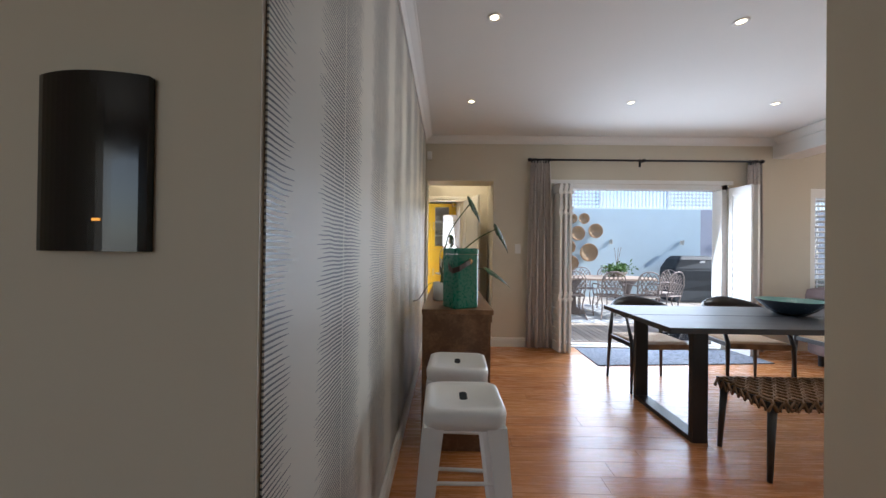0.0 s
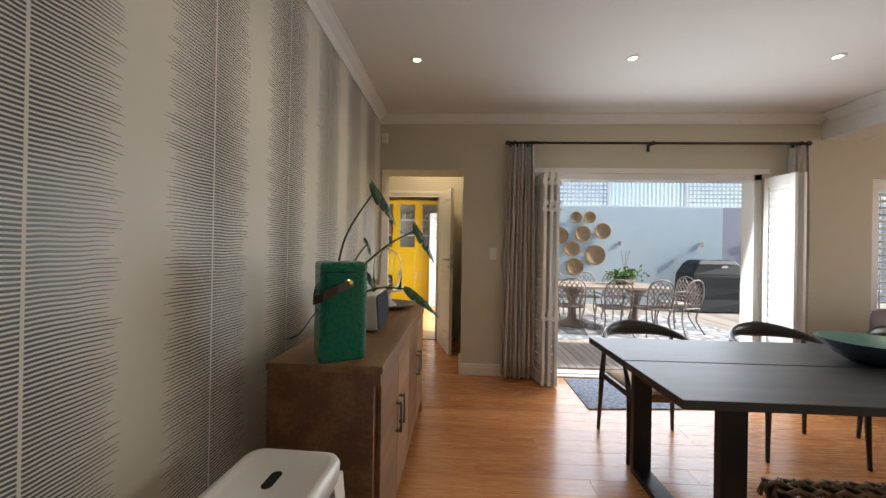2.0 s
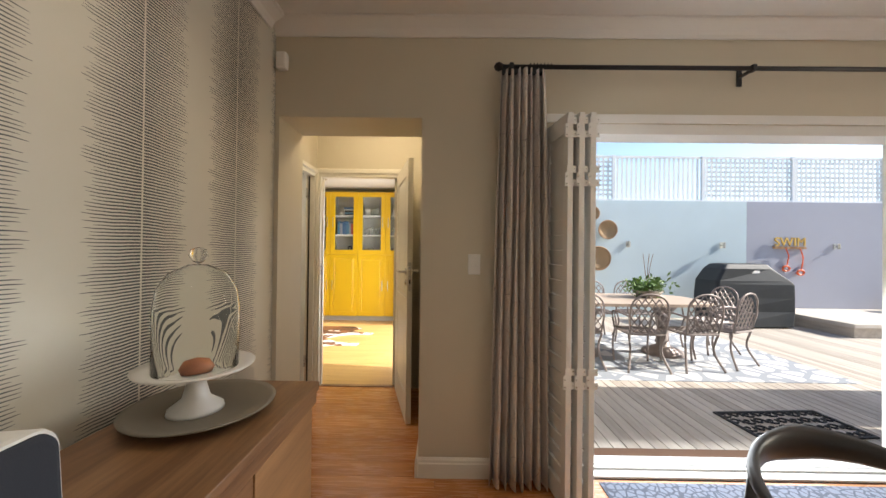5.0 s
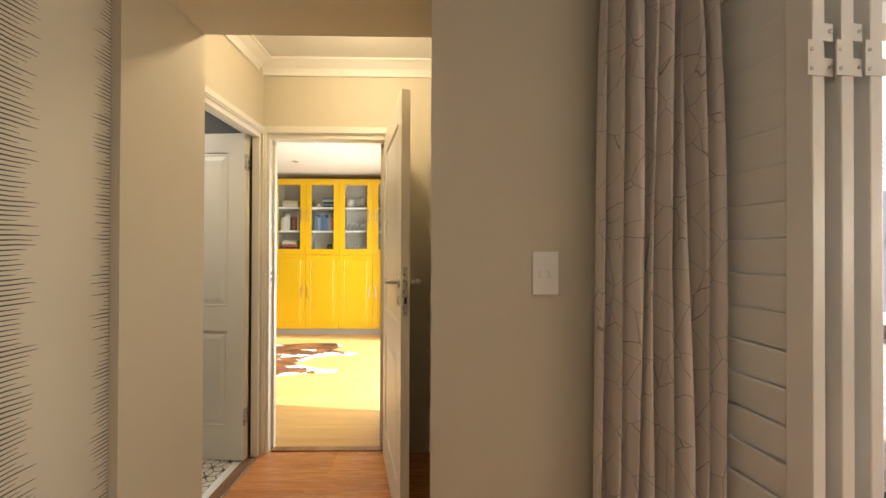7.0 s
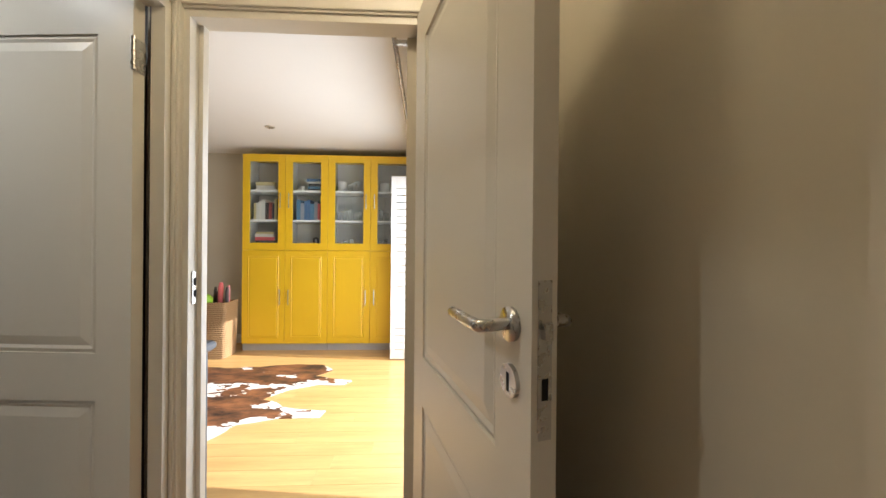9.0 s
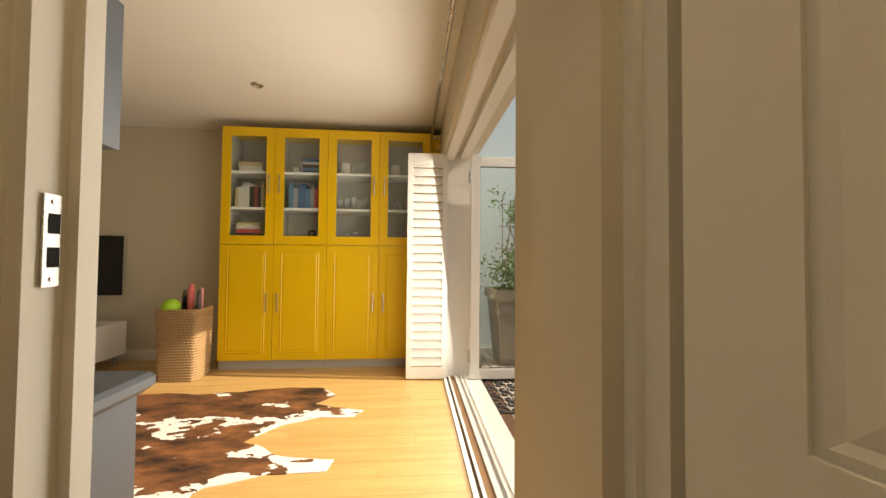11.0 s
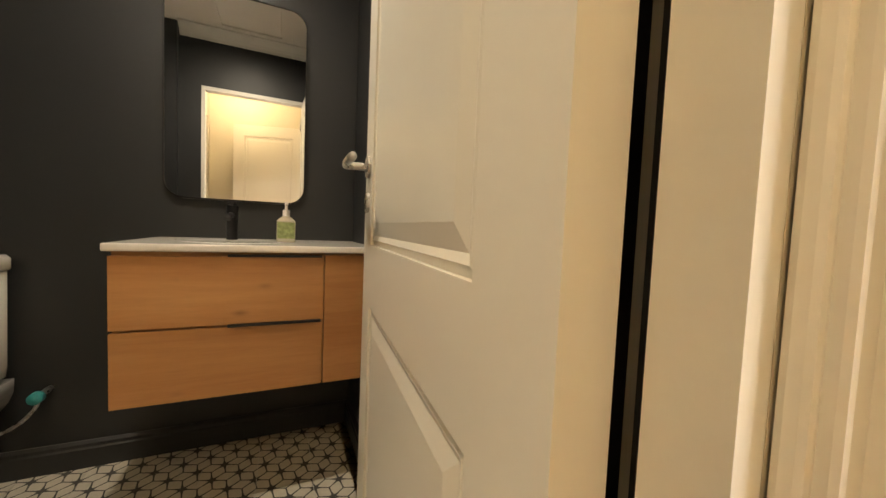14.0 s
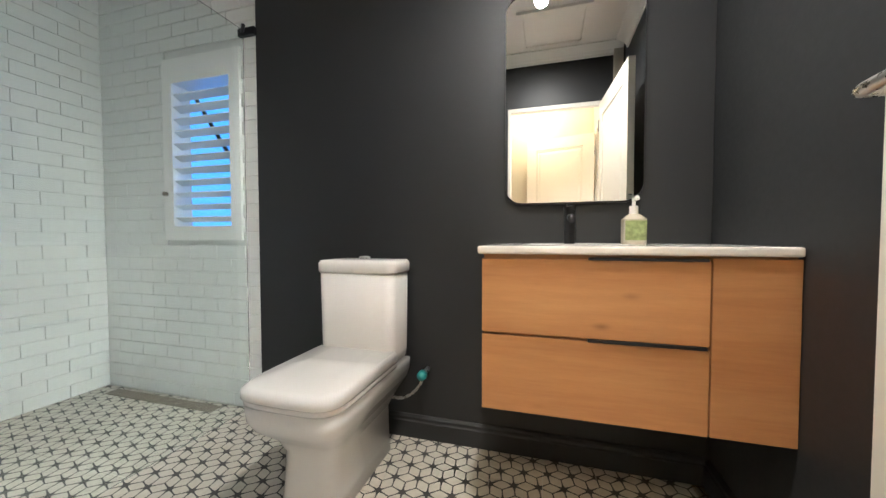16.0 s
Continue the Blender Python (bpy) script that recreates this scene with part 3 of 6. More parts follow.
part("frame", many(box(-0.25, 0.25, -0.25, -0.21, -0.02, 0), box(-0.25, 0.25, 0.21, 0.25, -0.02, 0), box(-0.25, -0.21, -0.21, 0.21, -0.02, 0), box(0.21, 0.25, -0.21, 0.21, -0.02, 0)), CEIL, hatch)
part("panel", box(-0.205, 0.205, -0.205, 0.205, -0.012, 0, 0.004), CEIL, hatch)
cornice("trim_cornice_bath_hall", (-0.356, 6.65), (-0.356, 7.70), (-1, 0), 2.5)
cornice("trim_cornice_bath_north", (BX + 0.05, 7.721), (-0.45, 7.721), (0, -1), 2.5)
skirting("baseboard_bath", (BX + 0.001, 5.65), (BX + 0.001, 7.72), (1, 0), CHAR, 0.105, 0.02)
skirting("baseboard_bath_north", (BX + 0.02, 7.721), (-0.41, 7.721), (0, -1), CHAR, 0.105, 0.02)
# ground and floors
struct("ground", box(-60, 60, -60, 60, -0.5, -0.12), mat("garden_soil", (0.18, 0.15, 0.11), 0.95), "bare ground")
floor = struct("floor", many(box(-2.7, 8.2, -2.6, 2.4, -0.12, -0.006), box(-0.30, 8.2, 2.4, 6.64, -0.12, -0.006)), SUB, "honey coloured wood plank floor")
hall_floor = struct("floor_hall", box(-0.30, HR, 6.642, 7.658, -0.12, -0.006), SUB, "honey coloured wood plank floor")
kitchen_floor = struct("floor_kitchen", box(-5.2, 0.9, 7.66, KY, -0.12, -0.006), SUB, "pale oak plank floor")
bath_floor = struct("floor_bathroom", box(BX - 0.15, -0.302, 4.28, 7.72, -0.12, -0.006), GROUT, "star patterned cement tile floor")
struct("trim_threshold", many(box(FD0 + 0.036, FD1 - 0.036, 7.64, 7.69, 0, 0.008, 0.003), box(-0.36, -0.30, BD0 + 0.03, BD1 - 0.03, 0.0, 0.008, 0.003)), SIDEB, "worn wooden door threshold")
deck = struct("pavement", box(0.81, 14, 6.502, 11.7, -0.12, -0.045), DARK, "weathered timber deck")
# folding door frames and sills
struct("door_frame_terrace", many(box(DL - 0.001, DL + 0.05, 6.30, 6.46, 0, DT), box(DR - 0.07, DR, 6.30, 6.46, 0, DT), box(DL, DR, 6.30, 6.46, DT - 0.06, DT - 0.001), box(DL - 0.06, DR + 0.06, BY - 0.014, BY - 0.001, DT, DT + 0.05, 0.004)), WHITE, "white painted folding door frame")
struct("door_sill_terrace", many(*[box(DL, DR, a, b, 0.0, h) for a, b, h in ((6.30, 6.36, 0.012), (6.37, 6.40, 0.022), (6.41, 6.44, 0.022), (6.45, 6.52, 0.010))]), WHITE, "white grooved sliding track sill")
struct("door_frame_kitchen", many(box(0.50, 0.80, 10.55, 10.62, 0, 2.13), box(0.48, 0.56, 8.152, 10.55, 2.06, 2.128), box(0.62, 0.70, 8.152, 10.55, 2.08, 2.128), box(0.50, 0.80, 8.152, 8.19, 0, 2.13)), WHITE, "white painted folding door frame")
struct("door_sill_kitchen", many(*[box(a, b, 8.16, 10.55, 0.0, h) for a, b, h in ((0.475, 0.50, 0.014), (0.52, 0.535, 0.018), (0.58, 0.60, 0.02), (0.60, 0.812, 0.012), (0.63, 0.645, 0.024), (0.66, 0.675, 0.024))]), WHITE, "white aluminium door track")
struct("trim_track_strip", box(0.536, 0.579, 8.16, 10.55, 0.0, 0.012), SIDEB)
# garden enclosure
struct("wall_garden_far", box(0.80, 7.28, 11.7, 11.9, -0.12, 2.44), PLASTER, "pale blue plastered garden wall")
struct("wall_garden_far_lilac", box(7.282, 14, 11.7, 11.9, -0.12, 2.44), PLASTER2, "lilac grey plastered garden wall")
struct("wall_garden_tall", box(0.80, 2.58, 11.71, 11.9, 2.442, 4.8), PLASTER, "tall pale blue plastered wall")
struct("wall_garden_side", box(14, 14.2, 6.5, 11.9, -0.12, 2.0), PLASTER2)
struct("eaves", box(0.9, 14.2, 6.502, 7.25, 2.78, 2.86), CEIL, "white boxed roof eaves")
struct("roof", box(-5.4, 8.4, -2.8, 6.5, 2.88, 2.98), mat("roof_sheet", (0.2, 0.2, 0.21), 0.6))
struct("roof_kitchen", box(-5.4, 0.95, 6.51, 11.6, 2.74, 2.86), mat("roof_sheet_kitchen", (0.2, 0.2, 0.21), 0.6))


def downlight(x, y, z):
    d = thing("downlight", "recessed round ceiling downlight with a pale trim", "downlight", x, y, z, group="ceiling downlights")
    part("trim_ring", lathe([(0.027, -0.001), (0.031, -0.006), (0.044, -0.006), (0.047, -0.001)], 28), WHITE, d, smooth=True)
    part("lamp", lathe([(0.0, -0.002), (0.02, -0.002), (0.027, -0.001)], 24), LAMP, d)
    return d


for x, y in DOWNLIGHTS:
    downlight(x, y, H)
downlight(-1.1, 7.08, 2.5)
# invented fixture above the added hall lamp
downlight(0.42, 6.98, HH)
dk = thing("downlight", "unlit recessed downlight with a steel trim", "downlight", -1.107, 10.19, YC, group="ceiling downlights")
part("trim_ring", lathe([(0.03, -0.001), (0.034, -0.008), (0.046, -0.007), (0.05, -0.001)], 28), CHROME, dk, smooth=True)
part("lamp", lathe([(0.0, -0.004), (0.015, -0.005), (0.03, -0.001)], 24), STONE, dk)


# ---- doors ----
def lever(parent, x, y, z, way, side, keyed=True):
    """Lever handle and key rose on a leaf face; way: direction of the lever along x, side: outwards along y."""
    h = part("handle", many(cyl((x, y, z), (x, y + side * 0.008, z), 0.026, seg=20), tube(spline([(x, y, z), (x, y + side * 0.045, z), (x + way * 0.012, y + side * 0.056, z), (x + way * 0.125, y + side * 0.052, z)], 5), 0.0095, 10)), CHROME, parent, "brushed steel lever handle", True)
    k = part("key_rose", cyl((x, y, z - 0.085), (x, y + side * 0.007, z - 0.085), 0.025, seg=20), CHROME, parent)
    part("keyhole", box(x - 0.004, x + 0.004, min(y + side * 0.0071, y + side * 0.0075), max(y + side * 0.0071, y + side * 0.0075), z - 0.1, z - 0.072), DARK, k)


def panel_door(name, label, hx, hy, rz, w=0.76, h=2.03, mtl=None, hz=1.13):
    """Leaf along +x from the hinge, with two raised and fielded panels each side."""
    mtl = mtl or TRIM
    d = thing(name, label, "door", hx, hy, 0.008, rz)
    th = 0.02
    core = [box(0, w, -th + 0.008, th - 0.008, 0, h)]
    st_ = 0.11
    zs = ((0.20, 0.80), (0.945, h - 0.12))
    for s in (-1, 1):
        f = (th - 0.008, th) if s > 0 else (-th, -th + 0.008)
        for x0, x1, z0, z1 in ((0, st_, 0, h), (w - st_, w, 0, h), (st_, w - st_, 0, zs[0][0]), (st_, w - st_, zs[0][1], zs[1][0]), (st_, w - st_, zs[1][1], h)):
            core.append(box(x0, x1, f[0], f[1], z0, z1))
    part("leaf", many(*core), mtl, d)
    for s in (-1, 1):
        for z0, z1 in zs:
            a, b_ = sorted((s * 0.0125, s * 0.0185))
            m1 = [[(x, s * yy, z) for x, z in ((st_ + i, z0 + i), (w - st_ - i, z0 + i), (w - st_ - i, z1 - i), (st_ + i, z1 - i))] for i, yy in ((0.0, 0.012), (0.012, 0.017), (0.022, 0.0135), (0.05, 0.0185))]
            part("panel", loft(m1), mtl, d)
    for s in (-1, 1):
        lever(d, w - 0.055, s * th, hz, -1, s)
    lp = part("lock_plate", box(w, w + 0.002, -0.011, 0.011, hz - 0.15, hz + 0.07, 0.0008), CHROME, d, "brushed steel lock plate")
    part("latch", many(box(w + 0.002, w + 0.012, -0.006, 0.006, hz - 0.01, hz + 0.012), ), CHROME, lp)
    part("bolt_slot", box(w + 0.0021, w + 0.0026, -0.005, 0.005, hz - 0.095, hz - 0.065), DARK, lp)
    for z in (0.22, 1.8):
        part("hinge", many(box(-0.003, 0.0, -0.02, 0.03, z, z + 0.1), cyl((-0.004, 0.022, z), (-0.004, 0.022, z + 0.1), 0.006, seg=10)), CHROME, d, smooth=False)
    return d


panel_door("door_kitchen", "cream panelled door standing open into the hall", FD1 - 0.012, FY - 0.035, -75.3, 0.715, hz=1.158)
panel_door("door_bathroom", "cream panelled door swung open into the bathroom", -0.349, BD1 - 0.05, 175.5, 0.785)


def louvre_panel(name, label, x, y, rz, w, h=2.03, edge_hinges=(), group="", tilt=9):
    """Plantation shutter leaf along +x from its hinge."""
    p = thing(name, label, "shutter", x, y, 0.012, rz, group)
    s, t_ = 0.05, 0.015
    part("frame", many(box(0, s, -t_, t_, 0, h, 0.003), box(w - s, w, -t_, t_, 0, h, 0.003), box(s, w - s, -t_, t_, 0, 0.11, 0.003), box(s, w - s, -t_, t_, h - 0.1, h, 0.003)), WHITE, p)
    n = int((h - 0.23) / 0.076)
    sl = mesh("slat", moved(box(s - 0.004, w - s + 0.004, -0.006, 0.006, -0.04, 0.04, 0.004), Matrix.Rotation(radians(tilt), 4, 'X')), WHITE)
    for i in range(n):
        o = new("slat", sl)
        o.parent = p
        o.location = (0, 0, 0.155 + i * (h - 0.25) / (n - 1))
    for z in edge_hinges:
        hg = part("hinge", many(box(w, w + 0.003, -0.030, 0.030, z, z + 0.035), box(w, w + 0.003, -0.030, 0.006, z + 0.035, z + 0.07), box(w, w + 0.003, -0.02, 0.030, z + 0.07, z + 0.105)), WHITE, p, "white painted hinge plate")
        for dx, dz in ((-0.022, 0.012), (-0.022, 0.05), (0.022, 0.018), (0.022, 0.09)):
            part("screw", cyl((w + 0.003, dx, z + dz), (w + 0.0045, dx, z + dz), 0.004, seg=8), CHROME, hg)
    return p


# ---- dining room ----
for i, x in enumerate((1.585, 1.648, 1.711)):
    louvre_panel("folding_shutter", "white louvred shutter leaf folded back beside the doors", x - 0.02, 6.27, -82 - i, 0.27, edge_hinges=((0.62, 1.65, 1.90) if i < 3 else ()), group="folded shutters")
for i, x in enumerate((3.80, 3.86)):
    louvre_panel("folding_shutter", "white louvred shutter leaf standing open", x, 6.26, -84 + 4 * i, 0.30, group="folded shutters")


def curtain(x0, x1, y, z0, z1, folds, amp, gather):
    c = thing("curtain", "beige curtain with a dark angular line pattern, drawn back", "curtain", (x0 + x1) / 2, y, 0, group="terrace curtains")
    b = bmesh.new()
    cols, rows = folds * 10, 14
    rng = random.Random(int(x0 * 100))
    ph = [rng.uniform(-0.6, 0.6) for _ in range(folds + 1)]
    grid = []
    for r in range(rows + 1):
        v = r / rows
        z = z1 + (z0 - z1) * v
        wd = (x1 - x0) * (gather + (1 - gather) * v ** 0.7)
        line = []
        for k in range(cols + 1):
            u = k / cols
            a = u * folds * 2 * math.pi + ph[int(u * folds)] * 0.5
            line.append(b.verts.new(((u - 0.5) * wd + 0.006 * math.sin(v * 5 + k), math.sin(a) * amp * (0.75 + 0.25 * v) + 0.01 * math.sin(v * 7 + u * 9), z)))
        grid.append(line)
    for r in range(rows):
        for k in range(cols):
            b.faces.new((grid[r][k], grid[r + 1][k], grid[r + 1][k + 1], grid[r][k + 1]))
    o = part("cloth", b, CURTAIN, c, smooth=True)
    o.modifiers.new("thick", 'SOLIDIFY').thickness = 0.003
    part("header_tape", box(-(x1 - x0) * gather / 2, (x1 - x0) * gather / 2, -0.012, 0.012, z1 - 0.02, z1 + 0.008), BLACKM, c)


curtain(1.235, 1.555, 6.19, 0.02, 2.345, 7, 0.05, 0.75)
curtain(3.97, 4.14, 6.19, 0.02, 2.345, 5, 0.04, 0.9)
rod = thing("curtain_rod", "black metal curtain rod with ball ends", "curtain rod", 2.7, 6.19, 2.368)
part("pole", cyl((-1.43, 0, 0), (1.43, 0, 0), 0.0125), BLACKM, rod, smooth=True)
for s in (-1, 1):
    part("finial", lathe([(0.0, -0.028), (0.018, -0.02), (0.026, 0), (0.018, 0.02), (0, 0.028)], 16), BLACKM, rod, smooth=True, m=pose(s * 1.44, 0, 0, 0, 90, 0))
    part("rings", tube([(s * 1.27 + 0.13 * k / 20, 0.017 * math.cos(k * 2.1), 0.017 * math.sin(k * 2.1)) for k in range(21)], 0.004, 6), BLACKM, rod)
for x in (-1.37, -0.02, 1.37):
    part("bracket", many(box(x - 0.008, x + 0.008, 0, 0.098, -0.012, 0.0), box(x - 0.014, x + 0.014, 0.088, 0.098, -0.06, 0.04, 0.003), box(x - 0.012, x + 0.012, -0.018, 0.018, -0.018, 0.018, 0.004)), BLACKM, rod)

sw = thing("light_switch", "white plastic two-lever wall switch", "light switch", 1.141, BY - 0.001, 1.249)
part("plate", box(-0.036, 0.036, -0.008, 0, -0.06, 0.06, 0.003), WHITE, sw)
for x in (-0.013, 0.013):
    part("rocker", box(x - 0.007, x + 0.007, -0.013, -0.008, -0.009, 0.009, 0.002), WHITE, sw)
    part("rocker_seam", box(x - 0.009, x + 0.009, -0.0085, -0.0079, -0.0115, -0.0105), GROUT, sw)
pir = thing("motion_sensor", "small white alarm sensor in the corner", "sensor", 0.0, BY - 0.03, 2.43)
part("body", box(-0.03, 0.03, -0.02, 0.028, -0.05, 0.05, 0.012), WHITE, pir)
part("lens", box(-0.022, 0.022, -0.024, -0.019, -0.035, 0.0, 0.003), CEIL, pir)

pan = thing("wall_panel", "curved glossy black panel mounted on the cream wall", "wall panel", -0.308, 2.288, 1.339)
arc = [(0.086 * k / 8, -0.03 + 0.018 * (k / 8) ** 2) for k in range(-8, 9)]
secs = [[(x, y, z) for x, y in arc] + [(0.086, 0, z), (-0.086, 0, z)] for z in (-0.136, 0.136)]
part("cover", loft(secs), TVB, pan)
part("status_light", box(0.018, 0.030, -0.0302, -0.0285, -0.09, -0.086), emit("amber_led", (1, 0.4, 0.05), 0.4), pan)
pan2 = thing("intercom", "small black control on the cream wall end", "intercom", 1.458, 2.62, 1.42)
part("body", box(-0.012, 0, -0.03, 0.03, -0.05, 0.05, 0.004), TVB, pan2)


def stool(x, y, rz):
    s = thing("bar_stool", "cream enamelled metal stool with a slotted seat", "stool", x, y, 0, rz, "metal stools")
    h = 0.655
    top = loft([rrect(0, 0, w, w, r, z) for w, r, z in ((0.29, 0.04, h - 0.07), (0.298, 0.045, h - 0.02), (0.29, 0.05, h - 0.006), (0.27, 0.05, h), (0.245, 0.04, h), (0.235, 0.04, h - 0.006))])
    part("seat", top, WHITE, s, smooth=True)
    part("hand_slot", loft([rrect(0, 0, 0.03, 0.075, 0.0149, z, 6) for z in (h - 0.0055, h - 0.0045)]), DARK, s)
    for sx in (-1, 1):
        for sy in (-1, 1):
            a, c = 0.115, 0.19
            secs = [[(sx * (k + dx), sy * (k + dy), z) for dx, dy in ((0.03, 0.03), (-w, 0.03), (-w, 0.02), (0.02, 0.02), (0.02, -w), (0.03, -w))] for k, z, w in ((c - 0.03, 0, 0.012), (a, h - 0.06, 0.04))]
            part("leg", loft(secs), WHITE, s)
            part("foot", box(sx * c - 0.016, sx * c + 0.016, sy * c - 0.016, sy * c + 0.016, 0, 0.012, 0.003), BLACKM, s)
    for sx in (-1, 1):
        part("rung", cyl((sx * 0.168, -0.168, 0.2), (sx * 0.168, 0.168, 0.2), 0.008, seg=10), WHITE, s)
        part("rung", cyl((-0.168, sx * 0.168, 0.2), (0.168, sx * 0.168, 0.2), 0.008, seg=10), WHITE, s)


stool(0.31, 3.115, 1)
stool(0.30, 3.55, -2)

# sideboard
sb = thing("sideboard", "rustic acacia sideboard with four doors and metal bar handles", "sideboard", 0, 3.89, 0)
SX0, SX1, SLEN, SH = 0.09, 0.515, 1.57, 0.855
part("top", box(SX0, SX1 + 0.012, -0.005, SLEN + 0.005, SH - 0.03, SH, 0.004), SIDEB, sb)
part("carcass", many(box(SX0 + 0.005, SX1 - 0.02, 0.0, 0.03, 0.0, SH - 0.03), box(SX0 + 0.005, SX1 - 0.02, SLEN - 0.03, SLEN, 0.0, SH - 0.03), box(SX0 + 0.005, SX1 - 0.03, 0.03, SLEN - 0.03, 0.09, 0.12), box(SX0 + 0.005, SX0 + 0.02, 0.03, SLEN - 0.03, 0.09, SH - 0.03), box(SX1 - 0.03, SX1 - 0.02, 0.03, SLEN - 0.03, 0.09, SH - 0.03)), SIDEB, sb)
part("top_rail", box(SX1 - 0.02, SX1 + 0.004, 0, SLEN, SH - 0.075, SH - 0.03, 0.002), SIDEB, sb)
for k in range(4):
    y0 = 0.035 + k * (SLEN - 0.06) / 4
    d = part("door", box(SX1 - 0.02, SX1, y0 + 0.004, y0 + (SLEN - 0.06) / 4 - 0.004, 0.095, SH - 0.08, 0.003), SIDEB, sb)
    hy = y0 + ((SLEN - 0.06) / 4 - 0.045 if k % 2 == 0 else 0.045)
    part("handle", many(box(SX1 + 0.02, SX1 + 0.03, hy - 0.008, hy + 0.008, 0.43, 0.57, 0.002), box(SX1, SX1 + 0.022, hy - 0.007, hy + 0.007, 0.43, 0.442), box(SX1, SX1 + 0.022, hy - 0.007, hy + 0.007, 0.558, 0.57)), STONE, d, "aged bronze bar handle")
for y in (0.02, SLEN - 0.06):
    part("leg", box(SX1 - 0.07, SX1 + 0.002, y, y + 0.05, 0, 0.095, 0.003), SIDEB, sb)

bx = thing("green_canister", "glossy green metal lidded box with a leather carry strap", "box", 0.327, 4.002, SH, 30)
part("body", loft([rrect(0, 0, w, w * 0.95, 0.025, z, 4) for w, z in ((0.17, 0.001), (0.178, 0.008), (0.178, 0.335))]), GREEN, bx, smooth=False)
part("lid", loft([rrect(0, 0, w, w * 0.95, 0.025, z, 4) for w, z in ((0.18, 0.337), (0.18, 0.36), (0.174, 0.37), (0.16, 0.374))]), GREEN, bx)
part("strap", loft([[(x, y - 0.002, z), (x + nx * 0.0, y - 0.006, z), (x, y - 0.006, z + 0.032), (x, y - 0.002, z + 0.032)] for x, y, z, nx in ((0.02, -0.086, 0.275, 0), (-0.03, -0.108, 0.262, 0), (-0.085, -0.12, 0.235, 0), (-0.115, -0.09, 0.22, 0), (-0.105, -0.03, 0.235, 0), (-0.092, 0.0, 0.255, 0))]), LEATHER, bx, "dark brown leather strap")
part("rivet", moved(lathe([(0, -0.006), (0.014, -0.005), (0.017, 0), (0.0, 0.001)], 18), Matrix.Translation((0.012, -0.094, 0.293)) @ Matrix.Rotation(radians(90), 4, 'X')), BRASS, bx, "round brass rivet", True)

pot = thing("plant_pot", "ribbed white ceramic pot with bare soil", "plant pot", 0.20, 4.30, SH)
part("pot", lathe([(0.0, 0.001), (0.045, 0.001), (0.055, 0.01), (0.058, 0.13), (0.054, 0.13), (0.052, 0.11)], 28), WHITE, pot, smooth=True)
part("soil", lathe([(0, 0.112), (0.053, 0.11)], 20), mat("potting_soil", (0.03, 0.02, 0.013), 0.95), pot)
pl = thing("monstera_plant", "monstera plant with long stems and split leaves", "plant", 0.20, 4.30, SH + 0.11)


def monstera(tip, way, size, face):
    """One split leaf hanging from its stem tip."""
    half = [(0.03, 0.12), (0.2, 0.2), (0.38, 0.12), (0.47, -0.05), (0.5, -0.2), (0.48, -0.3), (0.24, -0.27), (0.24, -0.285), (0.46, -0.34), (0.41, -0.5), (0.2, -0.43), (0.2, -0.445), (0.38, -0.54), (0.3, -0.7), (0.18, -0.84), (0.08, -0.94), (0.0, -1.0)]
    b_ = bmesh.new()
    for s in (-1, 1):
        rim = [b_.verts.new((s * x * 0.55, y, -0.6 * x * x - 0.2 * y * y)) for x, y in half]
        mid = [b_.verts.new((0, min(0.0, y), -0.2 * y * y)) for x, y in half]
        for i in range(len(half) - 1):
            try:
                f = (rim[i], rim[i + 1], mid[i + 1], mid[i]) if s > 0 else (mid[i], mid[i + 1], rim[i + 1], rim[i])
                b_.faces.new(f)
            except ValueError:
                pass
    w = Vector(way).normalized()
    z = Vector(face)
    z = (z - w * z.dot(w)).normalized()
    x = (-w).cross(z).normalized()
    z = x.cross(-w)
    m4 = Matrix((x, -w, z)).transposed().to_4x4()
    return moved(moved(b_, Matrix.Scale(size, 4)), Matrix.Translation(tip) @ m4)


for ctrl, way, size, face in (
        ([(0, 0, 0), (0.01, -0.02, 0.16), (0.06, -0.03, 0.38), (0.21, -0.065, 0.60)], (0.10, 0.08, -0.14), 0.205, (0.95, 0.05, 0.1)),
        ([(0.01, 0, 0), (0.08, 0.0, 0.17), (0.25, -0.02, 0.33), (0.404, -0.02, 0.415)], (0.106, 0.04, -0.155), 0.2, (0.95, 0.05, 0.1)),
        ([(0, 0.01, 0), (0.03, 0.06, 0.15), (0.06, 0.15, 0.27), (0.09, 0.26, 0.35)], (0.007, 0.18, -0.09), 0.14, (0.9, 0.0, 0.5)),
        ([(0, 0.01, 0), (0.03, 0.06, 0.07), (0.07, 0.15, 0.13), (0.118, 0.25, 0.152)], (0.03, 0.19, -0.145), 0.22, (0.85, 0.2, 0.5)),
        ([(0.01, 0, 0), (0.08, 0.03, 0.075), (0.2, 0.08, 0.12), (0.36, 0.11, 0.112)], (0.18, -0.08, -0.107), 0.2, (0.75, -0.2, 0.5))):
    c_ = spline(ctrl, 8)
    part("stem", tube(c_, [0.0075 - 0.004 * i / len(c_) for i in range(len(c_))], 8), STEM, pl, smooth=True)
    lf = part("leaf", monstera(c_[-1], way, size, face), LEAF, pl, smooth=True)
    lf.modifiers.new("thick", 'SOLIDIFY').thickness = 0.0012

